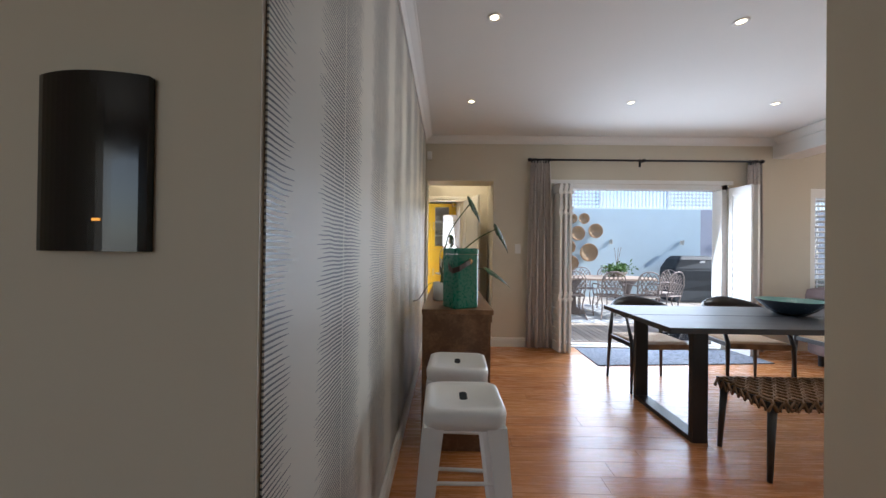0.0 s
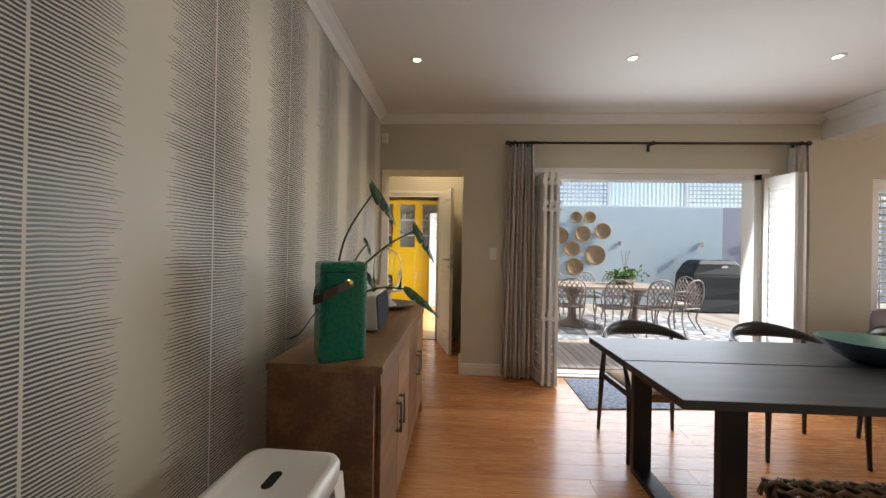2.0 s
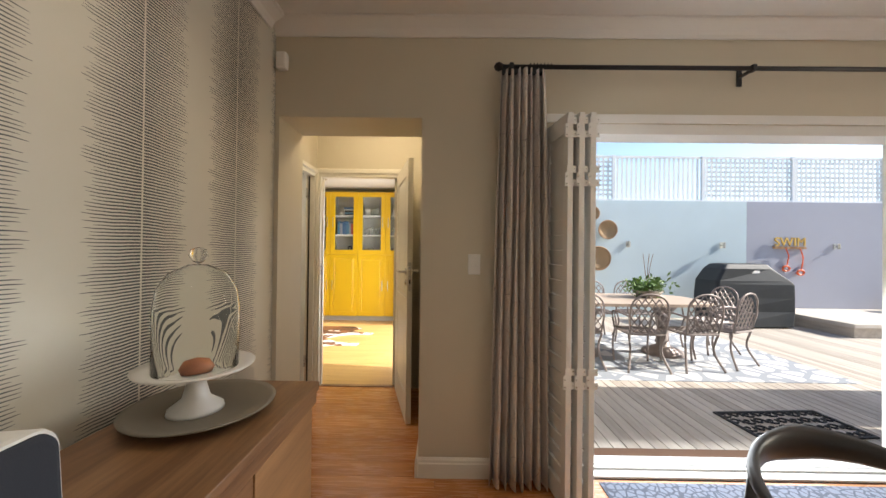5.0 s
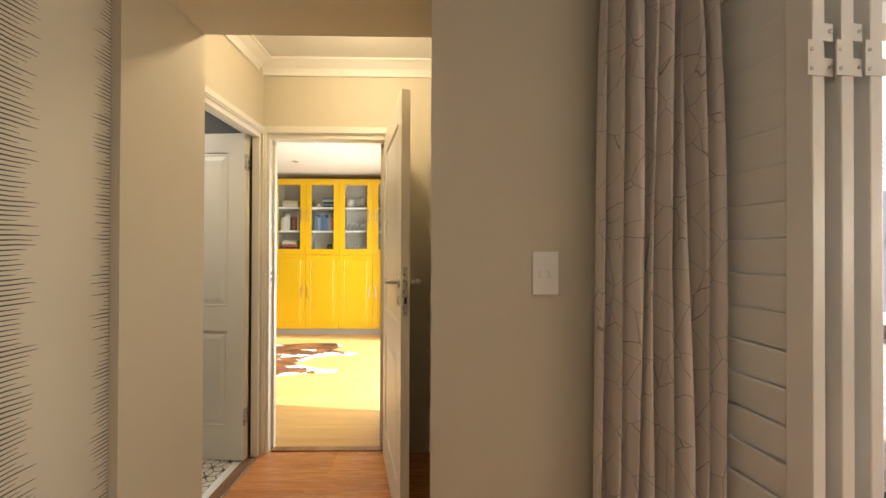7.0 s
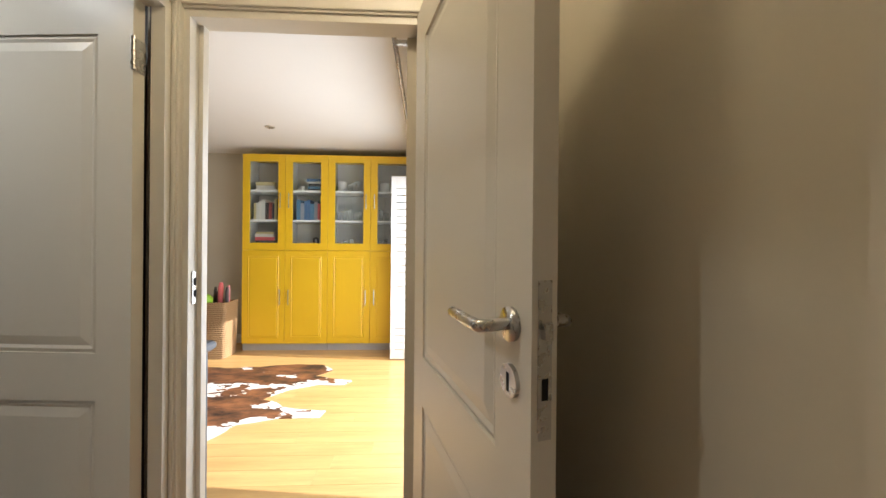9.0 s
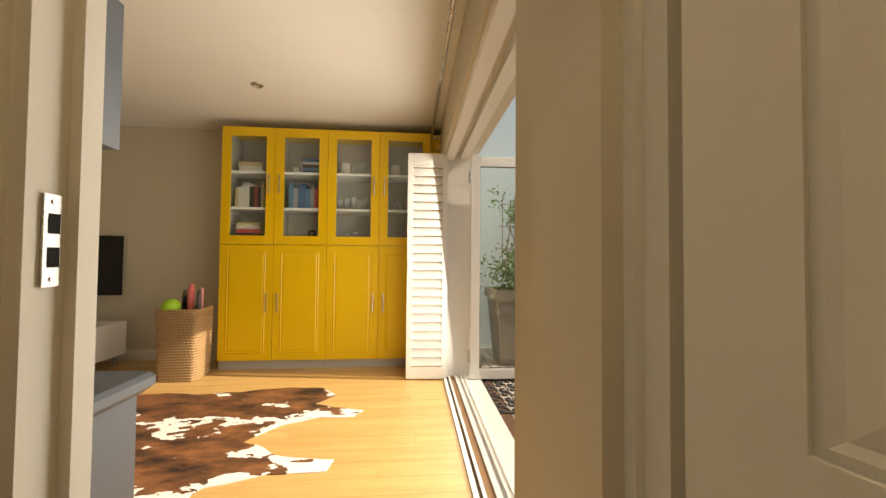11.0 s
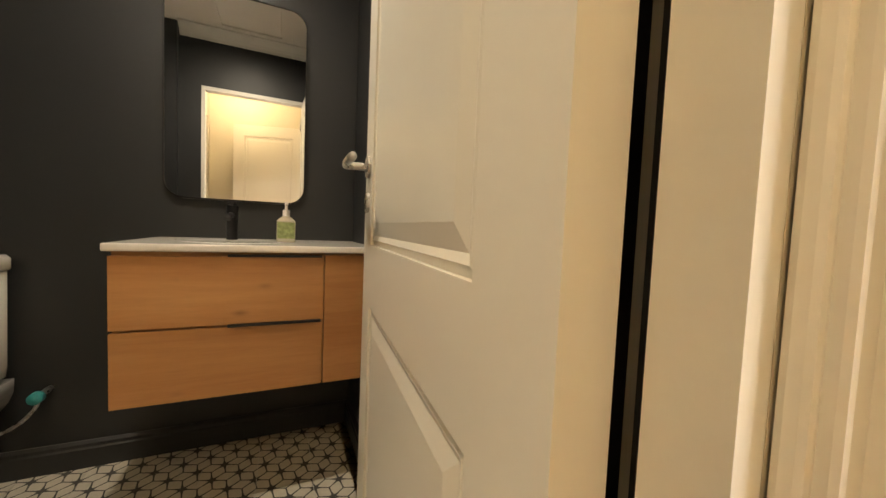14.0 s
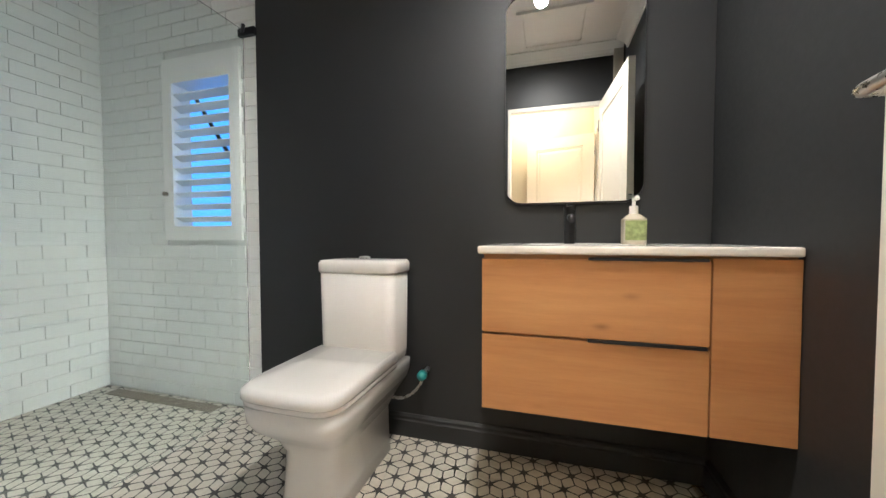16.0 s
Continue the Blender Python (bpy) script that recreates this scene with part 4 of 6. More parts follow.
sp = thing("loudspeaker", "white wedge loudspeaker with a dark grey cloth front", "speaker", 0.30, 4.575, SH, 3)
def upright_rr(w, z0, z1, r, x):
    """A rounded rectangle standing across x, leaning back a little with height."""
    return [(x - 0.07 * (p[1] - z0), p[0], p[1]) for p in rrect(0, (z0 + z1) / 2, w, z1 - z0, r, 0, 6)]
part("body", loft([upright_rr(w, a, c, r, x) for w, a, c, r, x in ((0.32, 0.006, 0.175, 0.02, -0.07), (0.345, 0.0, 0.184, 0.028, -0.06), (0.37, 0.0, 0.19, 0.036, 0.07), (0.366, 0.002, 0.188, 0.035, 0.078))]), WHITE, sp, smooth=False)
part("grille", loft([upright_rr(w, a, c, r, x) for w, a, c, r, x in ((0.356, 0.006, 0.184, 0.032, 0.0785), (0.354, 0.008, 0.182, 0.031, 0.083), (0.34, 0.014, 0.175, 0.028, 0.085))]), mat("grey_speaker_cloth", (0.03, 0.036, 0.05), 0.9, fine=400, bump=0.3), sp)
cable = thing("power_cable", "thin black cable behind the sideboard things", "cable", 0.1, 4.4, SH)
part("wire", tube(spline([(0.1, 0.05, 0.003), (0.08, 0.0, 0.08), (0.02, -0.1, 0.12), (-0.05, -0.15, 0.02), (-0.09, -0.2, 0.004)], 8), 0.003, 6), BLACKM, cable)
dish = thing("serving_platter", "round stone-grey platter with a rim", "platter", 0.29, 5.2, SH)
part("dish", lathe([(0, 0.006), (0.12, 0.006), (0.17, 0.022), (0.185, 0.028), (0.187, 0.032), (0.17, 0.028), (0.12, 0.012), (0, 0.012)], 48), STONE, dish, smooth=True)
cs = thing("cake_stand", "white footed cake stand holding a glass dome", "cake stand", 0.27, 5.2, SH + 0.012)
part("foot", lathe([(0, 0.0), (0.07, 0.0), (0.068, 0.01), (0.035, 0.035), (0.024, 0.075), (0.04, 0.107)], 36), WHITE, cs, smooth=True)
part("plate", lathe([(0, 0.107), (0.11, 0.11), (0.145, 0.122), (0.148, 0.128), (0.11, 0.118), (0, 0.118)], 48), WHITE, cs, smooth=True)
dm = thing("glass_dome", "clear glass cloche with a knob", "glass dome", 0.27, 5.2, SH + 0.131)
bell = lathe([(0.104, 0), (0.105, 0.17), (0.097, 0.225), (0.07, 0.27), (0.025, 0.292), (0.0, 0.294), (0.0, 0.291), (0.024, 0.289), (0.068, 0.267), (0.0945, 0.224), (0.1022, 0.17), (0.1012, 0), (0.104, 0)], 40)
bmesh.ops.remove_doubles(bell, verts=bell.verts[:], dist=0.0002)
bmesh.ops.recalc_face_normals(bell, faces=bell.faces[:])
part("bell", bell, glass("thin_blown_glass", (0.98, 1, 0.99), ior=1.1), dm, smooth=True).visible_shadow = False
part("knob", lathe([(0, 0.294), (0.013, 0.3), (0.024, 0.318), (0.019, 0.336), (0, 0.342)], 20), GLASS, dm, smooth=True).visible_shadow = False
bun = thing("baked_bun", "small brown bun under the dome", "bun", 0.27, 5.2, SH + 0.131)
part("crust", lathe([(0, 0), (0.035, 0.002), (0.042, 0.018), (0.03, 0.036), (0, 0.042)], 20), mat("crust", (0.3, 0.11, 0.05), 0.6), bun, smooth=True)

# table
tb = thing("dining_table", "charcoal oak dining table on black square metal frames", "table", 2.85, 4.39, 0)
for y0, y1 in ((-0.465, -0.004), (0.004, 0.465)):
    part("table_board", box(-1.24, 1.24, y0, y1, 0.722, 0.757, 0.004), TABLEW, tb)
for x in (-0.98, 0.98):
    part("leg_frame", many(box(x - 0.05, x + 0.05, -0.36, -0.32, 0.03, 0.722, 0.003), box(x - 0.05, x + 0.05, 0.32, 0.36, 0.03, 0.722, 0.003), box(x - 0.05, x + 0.05, -0.36, 0.36, 0, 0.032, 0.003), box(x - 0.05, x + 0.05, -0.36, 0.36, 0.712, 0.721)), BLACKM, tb)
bw = thing("fruit_bowl", "large dark blue bowl with a green glazed inside", "bowl", 2.85, 4.46, 0.757)
part("bowl", lathe([(0, 0.001), (0.08, 0.001), (0.14, 0.04), (0.207, 0.108), (0.211, 0.114)], 48), mat("blue_black_glaze", (0.05, 0.075, 0.115), 0.25, var=0.5, scale=9), bw, smooth=True)
part("glaze", lathe([(0.211, 0.114), (0.204, 0.112), (0.137, 0.05), (0.08, 0.014), (0, 0.012)], 48), mat("sea_green_glaze", (0.10, 0.24, 0.22), 0.3, var=0.6, scale=7), bw, smooth=True)


def dining_chair():
    c = thing("dining_chair", "black wooden chair with a curved back rail and woven cord seat", "chair", 0, 0, 0, 0, "chairs along the table")
    rail = [(0.29 * math.sin(radians(a)), 0.05 + 0.24 * math.cos(radians(a)) * (1.0 if abs(a) < 90 else 1.25), 0.70 - 0.05 * (abs(a) / 120) ** 2 + 0.03 * math.cos(radians(a))) for a in range(-118, 119, 8)]
    secs = []
    for i, p in enumerate(rail):
        a = abs(i / (len(rail) - 1) - 0.5) * 2
        hh, ww = 0.013 + 0.045 * max(0, 1 - a * 1.5) ** 0.8, 0.018 - 0.004 * a
        d = Vector(rail[min(i + 1, len(rail) - 1)]) - Vector(rail[max(i - 1, 0)])
        n_ = Vector((d.y, -d.x, 0)).normalized()
        secs.append([tuple(Vector(p) + n_ * (ww * math.cos(k * math.pi / 4)) + Vector((0, 0, hh * math.sin(k * math.pi / 4)))) for k in range(8)])
    part("back_rail", loft(secs), BLACKW, c, smooth=True)
    for sx in (-1, 1):
        part("leg", tube([(sx * 0.27, 0.215, 0), (sx * 0.255, 0.2, 0.42), (sx * 0.235, 0.19, 0.69)], [0.011, 0.019, 0.013], 12), BLACKW, c, smooth=True)
        part("leg", tube([(sx * 0.28, -0.215, 0), (sx * 0.27, -0.205, 0.42), (sx * 0.265, -0.09, 0.665)], [0.011, 0.019, 0.012], 12), BLACKW, c, smooth=True)
        part("side_rail", box(sx * 0.255 - 0.012, sx * 0.255 + 0.012, -0.2, 0.2, 0.385, 0.425, 0.004), BLACKW, c)
    part("front_rail", box(-0.25, 0.25, -0.215, -0.195, 0.375, 0.425, 0.004), SIDEB, c)
    part("rear_rail", box(-0.24, 0.24, 0.185, 0.205, 0.375, 0.425, 0.004), SIDEB, c)
    part("seat", loft([rrect(0, 0, w, d, 0.03, z, 3) for w, d, z in ((0.47, 0.38, 0.405), (0.49, 0.40, 0.42), (0.47, 0.38, 0.436), (0.3, 0.2, 0.426))]), ROPE, c, "woven paper cord seat", True)
    return c


ch = dining_chair()
ch.matrix_basis = pose(2.11, 5.05, 0, 0, 0, 3)
copy_thing(ch, pose(3.02, 5.1, 0, 0, 0, -4))
copy_thing(ch, pose(3.92, 5.06, 0, 0, 0, 2))

bn = thing("bench", "black wooden bench with a woven brown rattan top", "bench", 2.75, 3.83, 0)
part("seat_frame", many(box(-0.79, 0.79, -0.17, -0.14, 0.385, 0.425, 0.006), box(-0.79, 0.79, 0.14, 0.17, 0.385, 0.425, 0.006), box(-0.79, -0.76, -0.14, 0.14, 0.385, 0.425), box(0.76, 0.79, -0.14, 0.14, 0.385, 0.425)), BLACKW, bn)
for sx in (-1, 1):
    for sy in (-1, 1):
        part("leg", tube([(sx * 0.775, sy * 0.175, 0), (sx * 0.755, sy * 0.165, 0.40)], [0.013, 0.022], 12), BLACKW, bn, smooth=True)
wv = bmesh.new()
for i in range(40):
    x = -0.79 + 1.58 * (i + 0.5) / 40
    join(wv, tube([(x + (0.012 if (i % 2) else -0.012) * (1 if k % 2 else -1), yy, 0.432 + 0.008 * math.sin(k * math.pi + i * math.pi) - 0.05 * (abs(yy) > 0.19)) for k, yy in enumerate([-0.196, -0.19] + [-0.17 + 0.0425 * j for j in range(9)] + [0.19, 0.196])], 0.0075, 5))
for j in range(8):
    y = -0.16 + 0.32 * j / 7
    join(wv, tube([(-0.80 + 1.6 * k / 40, y, 0.432 + 0.009 * math.cos(k * math.pi + j * math.pi)) for k in range(41)], 0.0085, 5))
for s in (-1, 1):
    join(wv, tube([(-0.8 + 1.6 * k / 60, s * (0.188 + 0.006 * (k % 2)), 0.405 + 0.026 * (1 if k % 2 else -1)) for k in range(61)], 0.0075, 5))
    join(wv, tube([(s * (0.80 + 0.006 * (k % 2)), -0.18 + 0.36 * k / 16, 0.405 + 0.026 * (1 if k % 2 else -1)) for k in range(17)], 0.0075, 5))
part("woven_top", wv, CANE, bn, "woven brown rattan top", True)

rg = thing("door_rug", "blue-grey flat-woven rug by the terrace doors", "rug", 2.87, 5.83, 0)
part("weave", outline([(-1.0, -0.27), (1.02, -0.1), (1.0, 0.42), (-1.0, 0.42)], 0.001, 0.009), MATBLUE, rg)

sofa = thing("sofa", "taupe upholstered sofa with soft cushions", "sofa", 5.2, 5.3, 0)
TAUPE = mat("taupe_upholstery", (0.17, 0.13, 0.13), 0.9, fine=250, bump=0.2)
part("base", box(-0.95, 1.0, -0.45, 0.45, 0.12, 0.42, 0.05), TAUPE, sofa)
part("backrest", box(-0.95, 1.0, 0.2, 0.5, 0.42, 0.86, 0.09), TAUPE, sofa)
part("armrest", box(-1.0, -0.75, -0.45, 0.45, 0.3, 0.66, 0.08), TAUPE, sofa)
part("cushion", box(-0.72, 0.1, -0.4, 0.2, 0.42, 0.56, 0.06), TAUPE, sofa)
part("cushion", box(-0.8, -0.2, 0.0, 0.34, 0.5, 0.95, 0.12), TAUPE, sofa)
for x in (-0.85, 0.9):
    for y in (-0.38, 0.38):
        part("foot", cyl((x, y, 0), (x, y, 0.13), 0.025), BLACKW, sofa)
win = struct("window_1", many(box(WL, WL + 0.05, BY + 0.02, 6.44, WB, WT), box(WR - 0.05, WR, BY + 0.02, 6.44, WB, WT), box(WL + 0.05, WR - 0.05, BY + 0.02, 6.44, WB, WB + 0.05), box(WL + 0.05, WR - 0.05, BY + 0.02, 6.44, WT - 0.05, WT)), WHITE, "white window with plantation shutters")
for x0 in (WL + 0.05, WL + 0.36, WL + 0.67, WL + 0.98):
    part("shutter_frame", many(box(x0, x0 + 0.035, 6.315, 6.34, WB + 0.05, WT - 0.05), box(x0 + 0.26, x0 + 0.295, 6.315, 6.34, WB + 0.05, WT - 0.05), box(x0 + 0.035, x0 + 0.26, 6.315, 6.34, WB + 0.05, WB + 0.11), box(x0 + 0.035, x0 + 0.26, 6.315, 6.34, WT - 0.12, WT - 0.05)), WHITE, win)
    sm = mesh("slat", moved(box(0.035, 0.26, -0.004, 0.004, -0.03, 0.03), Matrix.Rotation(radians(75), 4, 'X')), WHITE)
    for i in range(18):
        o = new("slat", sm)
        o.parent = win
        o.location = (x0, 6.328, WB + 0.15 + i * 0.067)
part("pane", box(WL + 0.05, WR - 0.05, 6.40, 6.405, WB + 0.05, WT - 0.05), GLASS, win).visible_shadow = False
for x0 in (WL + 0.05, WL + 0.67):
    part("burglar_bar", many(*[cyl((x0 + 0.1 * k, 6.45, WB), (x0 + 0.1 * k, 6.45, WT), 0.006, seg=6) for k in range(6)]), WHITE, win)


# ---- kitchen and family room ----
CX = (-1.735, -1.217, -0.697, -0.172, 0.355)
CF, CT, CM = 10.89, 2.432, 1.243


LINER = mat("pale_grey_lining", (0.46, 0.45, 0.41), 0.6, var=0.05, bump=0.01)


def cupboard_pair(i):
    """Two yellow doors below, two glazed doors above, open shelves behind the glass."""
    x0, x1 = CX[i], CX[i + 2]
    c = thing("display_cabinet", "tall yellow lacquered cabinet with glazed upper doors", "cabinet", x0, CF, 0, 0, "yellow cabinet units")
    w = x1 - x0
    mid = CX[i + 1] - x0
    part("plinth", box(0.002, w - 0.002, 0.03, 0.38, 0, 0.085), mat("grey_plinth", (0.4, 0.38, 0.34), 0.5), c)
    part("carcass", many(box(0, 0.018, 0.022, 0.40, 0.085, CT - 0.03), box(w - 0.018, w, 0.022, 0.40, 0.085, CT - 0.03), box(0.018, w - 0.018, 0.022, 0.40, 0.085, CM), box(0.018, w - 0.018, 0.385, 0.40, CM, CT - 0.03), box(0, w, 0.022, 0.40, CT - 0.03, CT), box(mid - 0.009, mid + 0.009, 0.03, 0.385, CM, CT - 0.03)), YELLOW, c)
    part("lining", many(box(0.018, w - 0.018, 0.379, 0.3845, CM + 0.001, CT - 0.031), box(0.0182, 0.022, 0.03, 0.379, CM + 0.001, CT - 0.031), box(w - 0.022, w - 0.0182, 0.03, 0.379, CM + 0.001, CT - 0.031), box(mid - 0.013, mid - 0.0092, 0.031, 0.379, CM + 0.001, CT - 0.031), box(mid + 0.0092, mid + 0.013, 0.031, 0.379, CM + 0.001, CT - 0.031)), LINER, c, "pale grey cabinet lining")
    for z in (1.60, 1.97):
        part("shelf", box(0.018, w - 0.018, 0.05, 0.385, z, z + 0.025), WHITE, c)
    for k, (a, b_) in enumerate(((0.002, mid - 0.002), (mid + 0.002, w - 0.002))):
        hx = b_ - 0.05 if k == 0 else a + 0.05
        d = part("door", box(a, b_, 0, 0.02, 0.09, CM - 0.003, 0.002), YELLOW, c)
        part("door_moulding", loft([[(x, y, z) for x, z in ((a + e, 0.09 + e), (b_ - e, 0.09 + e), (b_ - e, CM - 0.003 - e), (a + e, CM - 0.003 - e))] for e, y in ((0.07, -0.0005), (0.078, -0.006), (0.088, -0.001), (0.1, -0.0055))]), YELLOW, d)
        g = part("glazed_door", many(box(a, a + 0.085, 0, 0.02, CM + 0.003, CT - 0.004, 0.002), box(b_ - 0.085, b_, 0, 0.02, CM + 0.003, CT - 0.004, 0.002), box(a + 0.085, b_ - 0.085, 0, 0.02, CM + 0.003, CM + 0.09), box(a + 0.085, b_ - 0.085, 0, 0.02, CT - 0.095, CT - 0.004)), YELLOW, c)
        part("pane", box(a + 0.083, b_ - 0.083, 0.008, 0.012, CM + 0.088, CT - 0.093), GLASS, g).visible_shadow = False
        for o, z in ((d, 0.57), (g, 1.76)):
            part("handle", many(cyl((hx, -0.03, z), (hx, -0.03, z + 0.19), 0.006, seg=10), cyl((hx, -0.03, z + 0.02), (hx, 0, z + 0.02), 0.004, seg=8), cyl((hx, -0.03, z + 0.17), (hx, 0, z + 0.17), 0.004, seg=8)), CHROME, o, "steel bar handle")


cupboard_pair(0)
cupboard_pair(2)
fil = thing("cabinet_filler", "yellow filler panel between cabinet and wall", "panel", 0.36, CF + 0.05, 0)
part("panel", box(0, 0.098, 0, 0.02, 0.085, CT), YELLOW, fil)
bkcol = [(0.02, 0.03, 0.05), (0.5, 0.42, 0.2), (0.55, 0.55, 0.5), (0.6, 0.58, 0.52), (0.25, 0.05, 0.04), (0.08, 0.2, 0.32), (0.05, 0.12, 0.25), (0.6, 0.1, 0.1), (0.1, 0.42, 0.12), (0.3, 0.3, 0.32), (0.03, 0.03, 0.03), (0.35, 0.12, 0.3)]
BOOKS = [mat("book_cloth", c, 0.6, var=0.1) for c in bkcol]
PAGES = mat("book_pages", (0.6, 0.55, 0.45), 0.9)
BM = {}


def book(x, y, z, w, d, h, k, flat=False):
    o = thing("book", "closed book with a coloured cover on the shelf", "book", x, y, z, group="books in the cabinet")
    if flat:
        part("cover", many(box(0, w, 0, d, 0, 0.003), box(0, w, 0, d, h - 0.003, h), box(0, w, 0, 0.003, 0.003, h - 0.003)), BOOKS[k % 12], o)
        part("pages", box(0.003, w - 0.003, 0.003, d - 0.004, 0.003, h - 0.003), PAGES, o)
    else:
        part("cover", many(box(0, 0.003, 0, d, 0, h), box(w - 0.003, w, 0, d, 0, h), box(0.003, w - 0.003, 0, 0.003, 0, h)), BOOKS[k % 12], o)
        part("pages", box(0.003, w - 0.003, 0.003, d - 0.004, 0.003, h - 0.006), PAGES, o)
    return o


rng = random.Random(4)
for x0, x1, ks in ((-1.64, -1.33, (1, 2, 3, 2, 10, 4, 0)), (-1.11, -0.80, (5, 9, 6, 6, 5, 9, 7, 8, 8, 0))):
    x, i = x0, 0
    while x < x1 - 0.03:
        w = rng.uniform(0.022, 0.05)
        book(x, CF + 0.09, 1.625, w, 0.18, rng.uniform(0.2, 0.27), ks[i % len(ks)])
        x += w + 0.002
        i += 1
for x, y, z0, ws in ((-1.64, CF + 0.1, CM + 0.001, (10, 10, 0, 7, 3, 1)), (-1.63, CF + 0.1, 1.996, (3, 3, 1)), (-1.0, CF + 0.1, 1.996, (0, 5, 10, 2, 6))):
    z = z0
    for k in ws:
        h = rng.uniform(0.022, 0.045)
        book(x + rng.uniform(0, 0.03), y, z, rng.uniform(0.22, 0.27), 0.17, h, k, True)
        z += h + 0.001
cer = mat("white_crockery", (0.7, 0.69, 0.66), 0.25)
for x, y, z, r, h in ((-0.56, CF + 0.18, 1.995, 0.055, 0.13), (-0.02, CF + 0.18, 1.995, 0.06, 0.12), (-1.06, CF + 0.15, 1.995, 0.03, 0.06)):
    j = thing("storage_jar", "white ceramic jar on a cabinet shelf", "jar", x, y, z, group="jars in the cabinet")
    part("jar", lathe([(0, 0), (r, 0), (r, h), (r * 0.9, h + 0.006), (0, h + 0.006)], 20), cer, j, smooth=True)
for z, xs in ((1.625, (-0.6, -0.53, -0.46, -0.39, -0.33, -0.06, 0.01, 0.08, 0.15)), (CM + 0.001, (-0.6, -0.52, -0.44, -0.36, -0.07, 0.0, 0.08)), (1.995, (-0.46, -0.41, -0.36))):
    for k, x in enumerate(xs):
        g = thing("drinking_glass", "clear drinking glass on a cabinet shelf", "glass", x, CF + 0.17, z, group="glasses in the cabinet")
        o = part("tumbler", lathe([(0, 0), (0.026, 0), (0.03, 0.11 + 0.02 * (k % 3))], 14), THIN, g, smooth=True)
cam_toy = thing("camera_model", "small dark and purple ornament on the shelf", "ornament", -1.02, CF + 0.16, CM + 0.001)
part("body", many(box(0, 0.2, 0, 0.06, 0, 0.05, 0.01), box(0.08, 0.17, 0, 0.05, 0.05, 0.09, 0.01), tube(spline([(0.1, 0.02, 0.09), (0.1, 0.02, 0.15), (0.15, 0.02, 0.15), (0.15, 0.02, 0.09)], 5), 0.012, 8)), BLACKM, cam_toy)

tv = thing("television", "flat black television mounted on the wall", "television", -3.41, KY - 0.03, 1.015)
part("screen", box(-0.51, 0.51, -0.03, -0.012, -0.315, 0.315, 0.004), TVB, tv)
part("rear_case", box(-0.4, 0.4, -0.011, 0.028, -0.2, 0.2, 0.008), BLACKM, tv)
ts = thing("tv_stand", "low white television stand on steel legs", "tv stand", -3.75, 10.98, 0)
part("body", box(-0.95, 0.95, -0.2, 0.22, 0.1, 0.44, 0.006), WHITE, ts)
part("drawer", box(-0.93, -0.01, -0.212, -0.201, 0.12, 0.42, 0.003), WHITE, ts)
part("drawer", box(0.01, 0.93, -0.212, -0.201, 0.12, 0.42, 0.003), WHITE, ts)
for x in (-0.88, 0.88):
    for y in (-0.15, 0.17):
        part("leg", box(x - 0.015, x + 0.015, y - 0.015, y + 0.015, 0, 0.1), CHROME, ts)
sbr = thing("soundbar", "long black soundbar on the stand", "soundbar", -3.5, 11.05, 0.44)
part("body", box(-0.5, 0.5, -0.04, 0.04, 0.0, 0.065, 0.012), BLACKM, sbr)
gb = thing("game_box", "wooden block game box with printed letters", "game box", -3.18, 10.88, 0.44, 3)
PINE = wood("pale_pine", (0.42, 0.27, 0.12), (0.62, 0.44, 0.24), 0.6, 0, 2)
part("box", box(-0.2, 0.2, -0.06, 0.06, 0, 0.085, 0.003), PINE, gb)
part("blocks", many(*[box(-0.18 + 0.075 * k, -0.11 + 0.075 * k, -0.05, 0.05, 0.086, 0.135, 0.003) for k in range(5)]), PINE, gb)
part("lettering", many(*[box(-0.09 + 0.04 * k, -0.065 + 0.04 * k, -0.0612, -0.0602, 0.02, 0.06) for k in range(5)]), SUB, gb, "dark printed marks")

bk = thing("storage_basket", "tall woven sea-grass basket", "basket", -1.92, 10.70, 0)
part("body", loft([rrect(0, 0, w, w * 0.85, 0.03, z, 4) for w, z in ((0.31, 0.0), (0.325, 0.3), (0.34, 0.62), (0.35, 0.64), (0.33, 0.64), (0.30, 0.55))]), BASKET, bk)
rim = bmesh.new()
for k in range(27):
    z = 0.012 + k * 0.024
    w = 0.312 + 0.03 * z / 0.64
    join(rim, tube([(p[0], p[1], z + 0.004 * (-1) ** i) for i, p in enumerate(rrect(0, 0, w + 0.006, w * 0.85 + 0.006, 0.03, z, 3))], 0.008, 5, True))
part("weave", rim, BASKET, bk, smooth=True)
for x, y, col, hh, r in ((0.05, 0.0, (0.7, 0.16, 0.16), 0.30, 0.028), (0.11, 0.05, (0.75, 0.3, 0.32), 0.26, 0.02), (-0.02, 0.08, (0.05, 0.05, 0.05), 0.2, 0.02), (-0.07, 0.1, (0.12, 0.1, 0.08), 0.24, 0.018), (0.14, -0.03, (0.1, 0.08, 0.08), 0.25, 0.02)):
    u = thing("umbrella", "rolled item standing in the basket", "umbrella", -1.93 + x, 10.70 + y, 0.56, group="things in the basket")
    part("roll", tube([(0, 0, 0), (0.004, 0.0, hh * 0.8), (0.008, 0, hh)], [r, r, r * 0.7], 12), mat("rolled_cloth", col, 0.7), u, smooth=True)
bl = thing("play_ball", "lime green ball in the basket", "ball", -2.0, 10.62, 0.66)
b = bmesh.new()
bmesh.ops.create_icosphere(b, subdivisions=3, radius=0.075)
part("ball", b, mat("lime_rubber", (0.3, 0.55, 0.03), 0.5, var=0.3, scale=20), bl, smooth=True)

